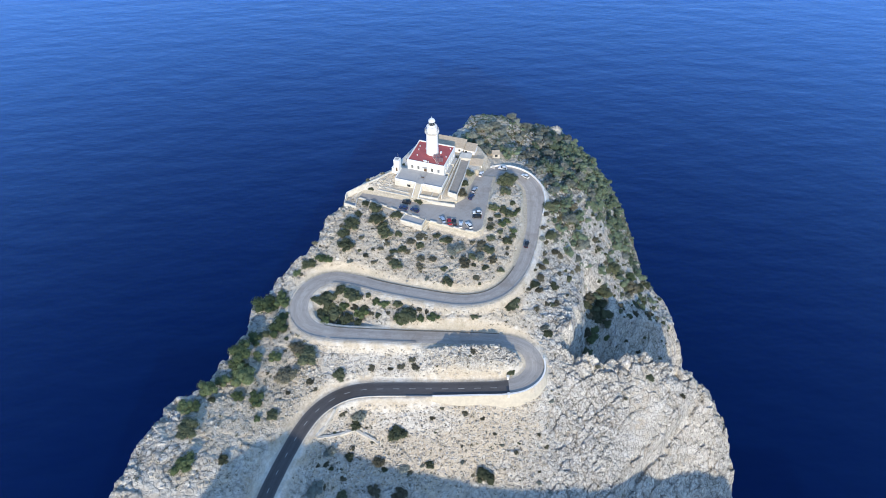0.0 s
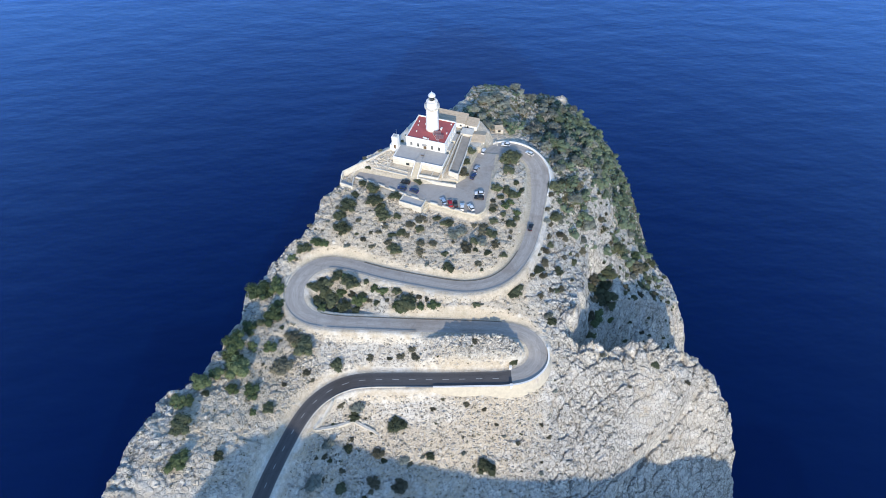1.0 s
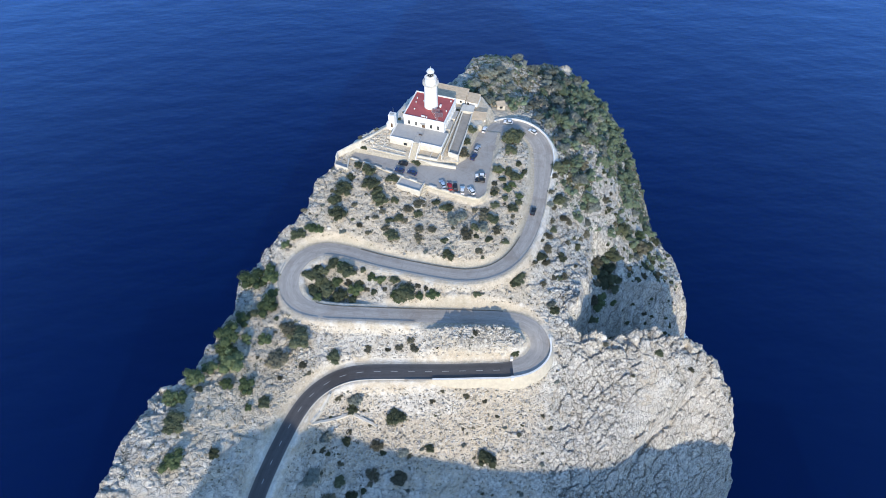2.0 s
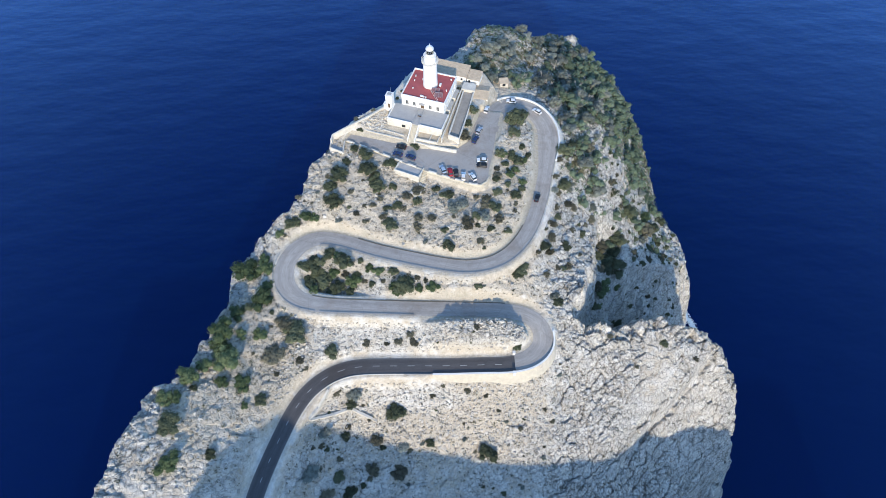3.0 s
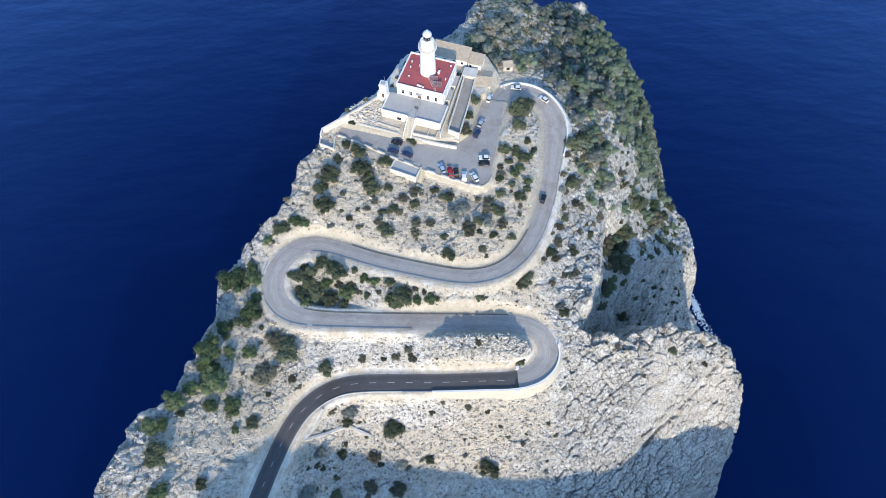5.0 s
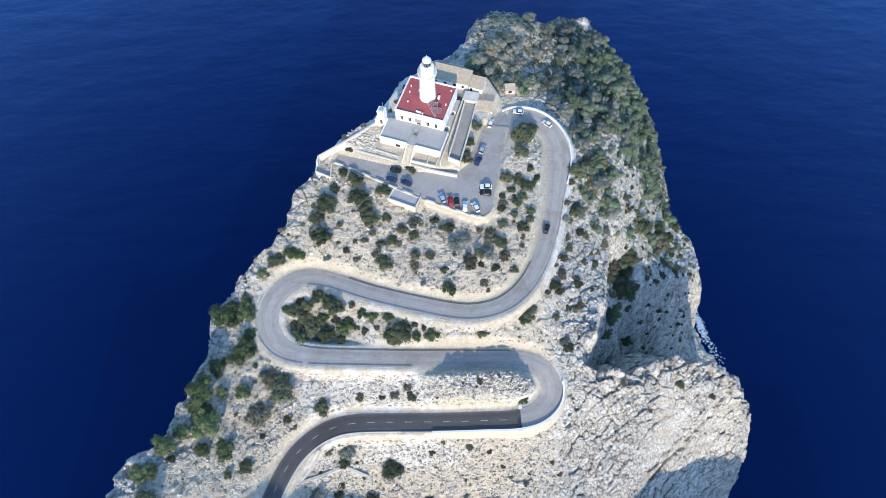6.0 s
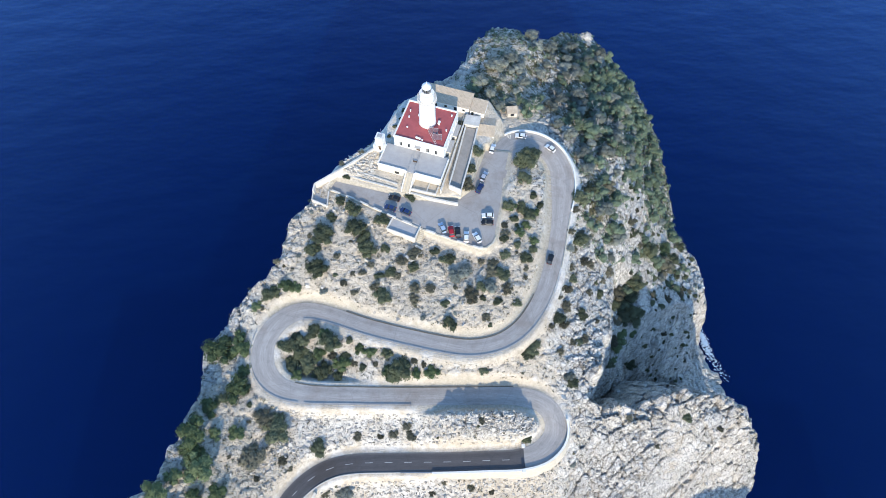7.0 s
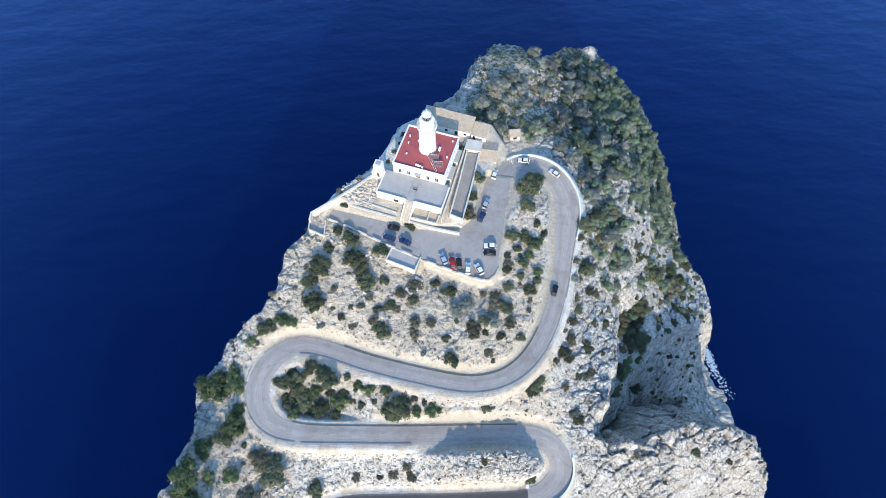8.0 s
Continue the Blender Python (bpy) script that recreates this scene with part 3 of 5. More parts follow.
def ribbon(line, width, lift):
    """A strip of road along a line, with its lengthwise and crosswise places as attributes."""
    o, ts = offsets(line), np.linspace(-1, 1, 9)
    run = np.r_[0, np.cumsum(np.linalg.norm(np.diff(line[:, :2], axis=0), axis=1))]
    pts = line[:, None, :2] + o[:, None] * (ts[None, :, None] * width[:, None, None])
    z = np.repeat(line[:, 2:3] + lift, len(ts), 1) + 0.05 * (1 - ts[None] ** 2)
    n, k = len(line), len(ts)
    a = (np.arange(n - 1)[:, None] * k + np.arange(k - 1)).ravel()
    me = bpy.data.meshes.new("road")
    me.from_pydata(np.dstack([pts, z]).reshape(-1, 3).tolist(), [], np.c_[a, a + 1, a + k + 1, a + k].tolist())
    me.attributes.new("across", "FLOAT", "POINT").data.foreach_set("value", np.tile(ts, n).astype(np.float32))
    me.attributes.new("along", "FLOAT", "POINT").data.foreach_set("value", np.repeat(run, k).astype(np.float32))
    return me


FINE = smooth_line(ROAD + ROAD_TOP, 1.0)
split = int(np.argmin(np.hypot(FINE[:, 0] - 22.0, FINE[:, 1] - 99.0)))
for seg, mt, lab in ((FINE[:split + 1], M_ROAD_NEW, "dark newly laid asphalt road with white centre dashes"), (FINE[split:], M_ROAD_OLD, "worn light grey asphalt mountain road")):
    w = half_width(seg)
    me = ribbon(seg, w, 0.08)
    me.materials.append(mt)
    road = new("road", me)
    tagged(road, lab, "road", kind="structure")


def flat_sheet(ring, z, lift=0.0):
    bm = bmesh.new()
    f = bm.faces.new([bm.verts.new((x, y, z + lift)) for x, y in ring])
    bmesh.ops.recalc_face_normals(bm, faces=[f])
    if f.normal.z < 0:
        f.normal_flip()
    bmesh.ops.triangulate(bm, faces=[f])
    return bm


tagged(mesh_object("car_park", flat_sheet(CAR_PARK, PARK_Z, 0.13), M_ROAD_OLD), "worn grey asphalt car park below the lighthouse", "car park", kind="structure")

# ---- materials of built things ----
M_WHITE = plain("white_limewash", (0.77, 0.755, 0.72), 0.12, 0.5, 0.85, bump=0.01)
M_OFF = plain("weathered_off_white_wash", (0.63, 0.595, 0.525), 0.32, 0.6, 0.88, bump=0.02)
M_CREAM = plain("cream_masonry", (0.57, 0.515, 0.41), 0.22, 0.7, 0.9, bump=0.02)
M_RED = plain("red_roof_paint", (0.40, 0.10, 0.10), 0.22, 0.4, 0.75)
M_DECK = plain("grey_terrace_paving", (0.40, 0.392, 0.38), 0.18, 0.5, 0.8)
M_TILE = plain("tan_roof_tile", (0.53, 0.44, 0.33), 0.3, 0.9, 0.9, bump=0.03, fine=5.0)
M_SAND = plain("beige_packed_sand", (0.50, 0.43, 0.33), 0.25, 0.5, 0.95, bump=0.02)
M_WORN = plain("worn_grey_brown_paving", (0.34, 0.315, 0.28), 0.3, 0.4, 0.9, bump=0.02)
# dark colour stands for the shadow in the ditch below the cuttings
M_DITCH_SHADE = plain("dark_mossy_stone", (0.15, 0.135, 0.11), 0.35, 0.7, 0.95, bump=0.05, fine=4.0)
M_DARK = plain("dark_window_glass", (0.02, 0.025, 0.03), 0.2, 1.0, 0.12, spec=0.5)
M_STEEL = plain("galvanised_steel", (0.45, 0.46, 0.47), 0.15, 2.0, 0.45, 0.8)
M_WOODP = plain("brown_door_paint", (0.12, 0.075, 0.045), 0.2, 2.0, 0.6)
M_LINE = plain("road_paint", (0.43, 0.43, 0.42), 0.3, 1.5, 0.7)
M_FADED = plain("worn_road_paint", (0.40, 0.40, 0.39), 0.2, 1.5, 0.8)
M_STONE = plain("pale_dry_stone", (0.55, 0.51, 0.44), 0.35, 1.2, 0.95, bump=0.05, fine=4.0)
M_PANEL = plain("solar_cell_glass", (0.20, 0.12, 0.13), 0.25, 2.0, 0.25, spec=0.5)
M_TYRE = plain("black_rubber", (0.02, 0.02, 0.02), 0.1, 3.0, 0.85)
M_LAMP_R = plain("red_lamp_glass", (0.25, 0.01, 0.01), 0.1, 3.0, 0.2)
M_LAMP_W = plain("clear_lamp_glass", (0.7, 0.7, 0.7), 0.1, 3.0, 0.15)
M_FOAM = plain("sea_foam", (0.55, 0.68, 0.78), 0.2, 0.6, 0.9)
M_DOME = plain("pale_grey_dome_paint", (0.62, 0.65, 0.68), 0.1, 1.0, 0.5)
GLASS = Nodes("lantern_glass", 0.03)
GLASS.b.inputs["Transmission Weight"].default_value = 1.0
M_GLASS = GLASS.color((0.85, 0.92, 0.95)).m


# ---- mesh helpers ----
def bx(bm, x, y, z, sx, sy, sz, rz=0.0):
    """A box with its base centre at x, y, z."""
    m = Matrix.Translation((x, y, z + sz / 2)) @ Matrix.Rotation(radians(rz), 4, "Z") @ Matrix.Diagonal((sx, sy, sz, 1))
    bmesh.ops.create_cube(bm, size=1, matrix=m)
    return bm


def soft(bm, w=0.04):
    bmesh.ops.bevel(bm, geom=[e for e in bm.edges], offset=w, segments=1, affect="EDGES", clamp_overlap=True)
    return bm


def boxes(*rows, bevel=0.0):
    bm = bmesh.new()
    for r in rows:
        bx(bm, *r)
    return soft(bm, bevel) if bevel else bm


def prism(ring, z0, z1):
    """An upright block over a ground outline."""
    bm = bmesh.new()
    lo = [bm.verts.new((x, y, z0)) for x, y in ring]
    hi = [bm.verts.new((x, y, z1)) for x, y in ring]
    bm.faces.new(hi)
    bm.faces.new(lo[::-1])
    for k in range(len(ring)):
        j = (k + 1) % len(ring)
        bm.faces.new((lo[k], lo[j], hi[j], hi[k]))
    bmesh.ops.recalc_face_normals(bm, faces=bm.faces)
    return bm


def turned(profile, n=28, x=0.0, y=0.0):
    """A body of revolution from (radius, height) pairs."""
    bm = bmesh.new()
    rows = []
    for r, z in profile:
        rows.append([bm.verts.new((x + max(r, 0.001) * math.cos(2 * math.pi * k / n), y + max(r, 0.001) * math.sin(2 * math.pi * k / n), z)) for k in range(n)])
    for a, b in zip(rows[:-1], rows[1:]):
        for k in range(n):
            bm.faces.new((a[k], a[(k + 1) % n], b[(k + 1) % n], b[k]))
    bm.faces.new(rows[-1])
    bm.faces.new(rows[0][::-1])
    bmesh.ops.recalc_face_normals(bm, faces=bm.faces)
    return bm


def rod(bm, a, b, r, n=6):
    a, b = Vector(a), Vector(b)
    d = b - a
    m = Matrix.Translation((a + b) / 2) @ d.to_track_quat("Z", "Y").to_matrix().to_4x4()
    bmesh.ops.create_cone(bm, segments=n, radius1=r, radius2=r, depth=d.length, cap_ends=True, matrix=m)
    return bm


def wall_along(line, thick, low, high):
    """A wall that follows a line of (x, y); low and high are heights for each point."""
    p = np.array(line, float)[:, :2]
    n = offsets(p) if len(p) > 2 else np.repeat([[p[1, 1] - p[0, 1], p[0, 0] - p[1, 0]]] / np.linalg.norm(p[1] - p[0]), 2, 0)
    low, high = np.broadcast_to(low, len(p)), np.broadcast_to(high, len(p))
    bm = bmesh.new()
    rows = []
    for q, o, a, b in zip(p, n, low, high):
        l, r = q - o * thick / 2, q + o * thick / 2
        rows.append([bm.verts.new(v) for v in ((*l, a), (*r, a), (*r, b), (*l, b))])
    for a, b in zip(rows[:-1], rows[1:]):
        for k in range(4):
            bm.faces.new((a[k], a[(k + 1) % 4], b[(k + 1) % 4], b[k]))
    bm.faces.new(rows[0][::-1])
    bm.faces.new(rows[-1])
    bmesh.ops.recalc_face_normals(bm, faces=bm.faces)
    return bm


def thing(name, m, label, category, group="", kind=""):
    ob = new(name)
    ob.empty_display_size = 0.5
    ob.matrix_world = m
    return tagged(ob, label, category, group, kind)


def densify(line, gap=1.0):
    p = np.array(line, float)
    out = [p[0]]
    for a, b in zip(p[:-1], p[1:]):
        n = max(1, int(np.linalg.norm(b - a) / gap))
        out += [a + (b - a) * k / n for k in range(1, n + 1)]
    return np.array(out)


# ---- the lighthouse compound, in its own frame ----
SITE = pose(SITE_X, SITE_Y, COURT_Z, 0, 0, SITE_TURN)
LOW = pose(-4.7, 199.55, COURT_Z, 0, 0, -19.5)  # frame of the lower walls along the car park
DECK, ROOF = 4.6, 8.9


def at(u, v, z=0.0, rz=0.0):
    return SITE @ pose(u, v, z, 0, 0, rz)


def window(parent, x, y, z, w, h, rz):
    """A window set into a wall face that looks along -y before the turn rz."""
    c, s = math.cos(radians(rz)), math.sin(radians(rz))
    def put(dx, dy):
        return x + dx * c - dy * s, y + dx * s + dy * c
    pane = part("window", boxes((*put(0, -0.02), z, w, 0.10, h, rz)), M_DARK, parent, "dark recessed window pane")
    fr = bmesh.new()
    for dx, zz, sx, sz in ((-w / 2, z, 0.10, h), (w / 2, z, 0.10, h), (0, z + h - 0.05, w, 0.10), (0, z, 0.06, h)):
        bx(fr, *put(dx, -0.05), zz, sx, 0.12, sz, rz)
    part("frame", fr, M_WHITE, pane)
    part("sill", boxes((*put(0, -0.12), z - 0.14, w + 0.3, 0.26, 0.12, rz)), M_WHITE, pane)
    return pane


def lighthouse_house():
    ob = thing("keepers_house", SITE, "white limewashed keepers house with a flat red roof and parapets", "building")
    part("wall", boxes((0, 0, -1.5, 16.7, 15.5, ROOF + 1.5)), M_WHITE, ob)
    part("roof", boxes((0, 0, ROOF, 16.2, 15.0, 0.06)), M_RED, ob, "flat red painted roof deck")
    for x, y, sx, sy in ((0, -7.65, 17.0, 0.42), (0, 7.65, 17.0, 0.42), (-8.3, 0, 0.42, 14.9), (8.3, 0, 0.42, 14.9)):
        part("parapet", boxes((x, y, ROOF - 0.1, sx, sy, 0.62), bevel=0.04), M_WHITE, ob)
    for z, g in ((ROOF - 0.40, 0.16), (DECK - 0.02, 0.10)):
        part("cornice", boxes((0, 0, z, 16.7 + 2 * g, 15.5 + 2 * g, 0.18)), M_WHITE, ob)
    for x in (-6.1, -3.3, 3.0, 5.85):
        window(ob, x, -7.79, DECK + 0.7, 1.0, 1.8, 0)
    for y in (-5.8, -2.9, 0, 2.9, 5.6):
        window(ob, 8.39, y, DECK + 1.3, 0.8, 1.4, 90)
    for y in (-4.6, 0, 4.6):
        window(ob, -8.39, y, DECK + 1.3, 0.8, 1.4, -90)
    door = part("door", boxes((-0.2, -7.78, DECK, 1.3, 0.12, 2.3)), M_WOODP, ob, "brown front door")
    part("canopy", boxes((-0.2, -8.34, DECK + 2.45, 2.0, 1.1, 0.12)), M_DECK, door)
    return ob


def tower():
    ob = thing("lighthouse_tower", at(0.1, 1.0, ROOF + 0.06), "tall round white lighthouse tower with gallery and glazed lantern", "lighthouse")
    part("shaft", turned([(2.85, 0), (2.72, 0.5), (2.62, 4), (2.5, 9.4), (2.5, 9.9)], 40), M_WHITE, ob, smooth=True)
    part("gallery", turned([(2.5, 9.9), (2.85, 10.3), (3.1, 10.5), (3.1, 10.75), (2.0, 10.76)], 40), M_OFF, ob)
    rail = bmesh.new()
    for k in range(24):
        a, b = 2 * math.pi * k / 24, 2 * math.pi * (k + 1) / 24
        p, q = (3.0 * math.cos(a), 3.0 * math.sin(a)), (3.0 * math.cos(b), 3.0 * math.sin(b))
        rod(rail, (*p, 10.75), (*p, 11.75), 0.03, 4)
        for z in (11.25, 11.75):
            rod(rail, (*p, z), (*q, z), 0.03, 4)
    part("railing", rail, M_WHITE, ob)
    part("watch_room", turned([(2.25, 10.75), (2.1, 13.0), (2.3, 13.15), (2.3, 13.35), (1.4, 13.37)], 32), M_WHITE, ob, smooth=False)
    low = part("lantern_base", turned([(1.45, 13.35), (1.45, 13.95), (1.52, 14.0)], 24), M_WHITE, ob)
    part("lantern_glass", turned([(1.3, 13.98), (1.3, 15.7)], 24), M_GLASS, low, "clear curved lantern glazing")
    bars = bmesh.new()
    for k in range(10):
        a = 2 * math.pi * k / 10
        b = 2 * math.pi * (k + 1) / 10
        rod(bars, (1.35 * math.cos(a), 1.35 * math.sin(a), 13.95), (1.35 * math.cos(b), 1.35 * math.sin(b), 15.7), 0.05, 5)
        rod(bars, (1.35 * math.cos(b), 1.35 * math.sin(b), 13.95), (1.35 * math.cos(a), 1.35 * math.sin(a), 15.7), 0.05, 5)
    part("glazing_bars", bars, M_STEEL, low)
    part("lens", turned([(0.6, 13.8), (1.0, 14.2), (1.1, 14.8), (0.95, 15.3), (0.5, 15.6)], 20), M_DARK, low, "dark glass lamp lens")
    dome = part("dome", turned([(1.5, 15.65), (1.5, 15.8), (1.36, 16.2), (1.0, 16.6), (0.5, 16.85), (0.2, 16.95)], 28), M_DOME, ob, "pale grey metal dome", smooth=True)
    part("finial", turned([(0.2, 16.9), (0.26, 17.1), (0.1, 17.3), (0.04, 17.9)], 10), M_DOME, dome)
    return ob


def roof_things():
    for k, (u, v, rz) in enumerate(((3.3, -2.6, 12), (5.2, -4.6, 12))):
        ob = thing("solar_array", at(u, v, ROOF + 0.06, rz), "reddish grey tilted solar panels on a pale roof frame", "solar panel", "solar arrays on the roof")
        fr = bmesh.new()
        for x in (-1.4, 0, 1.4):
            rod(fr, (x, -0.7, 0), (x, -0.7, 0.5), 0.04, 4)
            rod(fr, (x, 0.8, 0), (x, 0.8, 1.3), 0.04, 4)
            rod(fr, (x, -0.8, 0.45), (x, 0.9, 1.35), 0.04, 4)
        for y, z in ((-0.75, 0.5), (0.85, 1.32)):
            rod(fr, (-1.4, y, z), (1.4, y, z), 0.04, 4)
        part("frame", fr, M_STEEL, ob)
        for x in (-1.05, -0.35, 0.35, 1.05):
            for y, z in ((-0.42, 0.68), (0.42, 1.12)):
                bm = bmesh.new()
                bx(bm, 0, 0, 0, 0.64, 0.85, 0.04)
                bmesh.ops.transform(bm, matrix=pose(x, y, z, 27, 0, 0), verts=bm.verts)
                part("panel", bm, M_PANEL, ob)
    ob = thing("roof_antenna_frame", at(2.6, -4.3, ROOF + 0.06), "thin galvanised lattice frame lying on the red roof", "antenna")
    fr = bmesh.new()
    for a, b in (((-1.6, 2.4, 0.1), (2.6, -2.6, 0.1)), ((-1.2, 2.7, 0.5), (2.9, -2.3, 0.5)), ((-1.6, 2.4, 0.1), (-1.2, 2.7, 0.5)), ((2.6, -2.6, 0.1), (2.9, -2.3, 0.5))):
        rod(fr, a, b, 0.05, 5)
    for k in range(8):
        f = k / 7
        rod(fr, (-1.6 + 4.2 * f, 2.4 - 5.0 * f, 0.1), (-1.2 + 4.1 * f, 2.7 - 5.0 * f, 0.5), 0.03, 4)
    part("lattice", fr, M_WHITE, ob)
    for u, v, w, d, h in ((-6.6, 3.6, 0.35, 0.9, 0.5), (-6.2, 1.0, 0.35, 0.7, 0.5), (-3.2, 2.6, 0.7, 1.0, 0.7), (-5.4, -3.2, 0.4, 0.5, 0.5), (3.9, 1.4, 0.8, 1.6, 0.8), (6.9, 5.6, 0.5, 0.6, 0.5), (7.0, -0.8, 0.4, 0.7, 0.6), (-0.6, -6.4, 2.2, 0.6, 0.5), (0.9, -6.8, 0.5, 0.5, 0.7)):
        ob = thing("roof_vent", at(u, v, ROOF + 0.06, random.uniform(-20, 20)), "small white masonry vent on the red roof", "vent", "vents on the red roof")
        w, d, h = w * 0.75, d * 0.75, h * 0.8
        part("stack", boxes((0, 0, 0, w, d, h), bevel=0.04), M_WHITE, ob)
        part("cap", boxes((0, 0, h, w + 0.16, d + 0.16, 0.1), bevel=0.02), M_WHITE, ob)


def terrace():
    ob = thing("terrace", SITE, "raised grey paved terrace with white walls before the house", "terrace")
    part("base", boxes((-0.35, -12.2, -1.2, 21.3, 8.8, DECK + 1.1)), M_OFF, ob)
    part("deck", boxes((-0.35, -12.2, DECK - 0.1, 20.9, 8.7, 0.12)), M_DECK, ob, "smooth grey paving")
    for x, y, sx, sy in ((-6.2, -16.5, 9.4, 0.35), (6.0, -16.5, 8.6, 0.35), (-10.85, -12.5, 0.35, 7.6), (10.15, -12.3, 0.35, 8.0)):
        part("parapet", boxes((x, y, DECK, sx, sy, 0.5), bevel=0.04), M_WHITE, ob)
    part("cornice", boxes((-0.35, -16.62, DECK - 0.5, 21.5, 0.16, 0.16)), M_WHITE, ob)
    for x in (-0.9, 1.1):
        r = bmesh.new()
        for k in range(7):
            rod(r, (x, -8.8 - k * 1.22, DECK), (x, -8.8 - k * 1.22, DECK + 0.95), 0.03, 4)
        rod(r, (x, -8.8, DECK + 0.95), (x, -16.2, DECK + 0.95), 0.035, 4)
        rod(r, (x, -8.8, DECK + 0.5), (x, -16.2, DECK + 0.5), 0.025, 4)
        part("railing", r, M_STEEL, ob, "thin grey metal railing")
    part("service_door", boxes((-4.6, -16.62, 2.0, 1.4, 0.14, 1.1)), M_DARK, ob)
    st = thing("stairs", SITE, "flight of white stone steps up to the terrace", "stairs")
    for k in range(19):
        part("step", boxes((0.1, -16.85 - 0.27 * k, -0.4, 2.3, 0.29, DECK - 0.185 * (k + 1) + 0.4)), M_CREAM, st)
    for x in (-1.25, 1.45):
        bm = bmesh.new()
        v = [bm.verts.new(c) for c in ((x - 0.15, -16.68, -0.5), (x - 0.15, -22.0, -0.5), (x - 0.15, -22.0, 1.7), (x - 0.15, -16.68, DECK + 0.5))]
        f = bm.faces.new(v)
        ext = bmesh.ops.extrude_face_region(bm, geom=[f])
        bmesh.ops.translate(bm, vec=(0.3, 0, 0), verts=[g for g in ext["geom"] if isinstance(g, bmesh.types.BMVert)])
        bmesh.ops.recalc_face_normals(bm, faces=bm.faces)
        part("side_wall", bm, M_WHITE, st)
    b = thing("bench", at(0.3, -12.4, DECK + 0.02), "small dark bench on the terrace", "bench")
    part("seat", boxes((0, 0, 0.4, 1.4, 0.45, 0.08)), M_WOODP, b)
    for x in (-0.6, 0.6):
        part("leg", boxes((x, 0, 0, 0.1, 0.4, 0.4)), M_STEEL, b)


def hut():
    ob = thing("watch_hut", at(-12.2, -9.9, 0, 0), "small tall white square hut with a flat roof", "hut")
    part("wall", boxes((0, 0, -1.0, 2.4, 2.4, 10.9)), M_WHITE, ob)
    part("roof", boxes((0, 0, 9.9, 2.6, 2.6, 0.25), bevel=0.04), M_WHITE, ob)
    part("hatch", boxes((0, 0, 10.15, 1.5, 1.3, 0.14), bevel=0.03), M_DECK, ob, "grey roof hatch")
    part("mast", rod(bmesh.new(), (0.2, 0.9, 10.1), (0.2, 0.9, 12.6), 0.05, 6), M_STEEL, ob)
    part("door", boxes((0, -1.2, DECK, 0.8, 0.1, 1.9)), M_WOODP, ob)
    an = thing("lean_to", at(-13.9, -10.1, 0, 0), "low white lean-to against the hut", "shed")
    part("wall", boxes((0, 0, -1.0, 1.2, 1.6, 6.6)), M_WHITE, an)
    part("roof", boxes((0, 0, 5.6, 1.4, 1.8, 0.12)), M_WHITE, an)


def pitched(name, m, w, d, eave, rise, label, wins=(), two=False, plaster=None):
    """A low outhouse with a tiled roof, its slope towards -y."""
    ob = thing(name, m, label, "outbuilding")
    bm = bmesh.new()
    ring = [(-d / 2, eave), (d / 2, eave if two else eave + rise)] if not two else [(-d / 2, eave), (0, eave + rise), (d / 2, eave)]
    lo = [(-d / 2, -1.0)] + ring + [(d / 2, -1.0)]
    a = [bm.verts.new((-w / 2, y, z)) for y, z in lo]
    b = [bm.verts.new((w / 2, y, z)) for y, z in lo]
    bm.faces.new(a)
    bm.faces.new(b[::-1])
    for k in range(len(lo)):
        j = (k + 1) % len(lo)
        bm.faces.new((a[k], b[k], b[j], a[j]))
    bmesh.ops.recalc_face_normals(bm, faces=bm.faces)
    part("wall", bm, plaster or M_WHITE, ob)
    for (y0, z0), (y1, z1) in zip(ring[:-1], ring[1:]):
        run = math.hypot(y1 - y0, z1 - z0)
        tilt = math.degrees(math.atan2(z1 - z0, y1 - y0))
        bm = bmesh.new()
        bx(bm, 0, 0, 0, w + 0.4, run + 0.35, 0.09)
        roof = part("roof", bm, M_TILE, ob, "weathered tan clay tiles")
        roof.matrix_local = pose(0, (y0 + y1) / 2, (z0 + z1) / 2 + 0.03, tilt, 0, 0)
        nrow = int((w + 0.3) / 0.45)
        bm = bmesh.new()
        rod(bm, (0, -run / 2 - 0.15, 0.09), (0, run / 2 + 0.15, 0.09), 0.09, 6)
        first = part("roof_tile", bm, M_TILE, roof)
        for k in range(nrow):
            row = first if k == 0 else new("roof_tile", first.data)
            row.parent = roof
            row.matrix_local = pose(-(w + 0.3) / 2 + (k + 0.5) * (w + 0.3) / nrow, 0, 0)
    for x, dw, hgt, base in wins:
        part("door" if base < 0.2 else "window", boxes((x, -d / 2 - 0.01, base, dw, 0.1, hgt)), M_DARK, ob)
    return ob


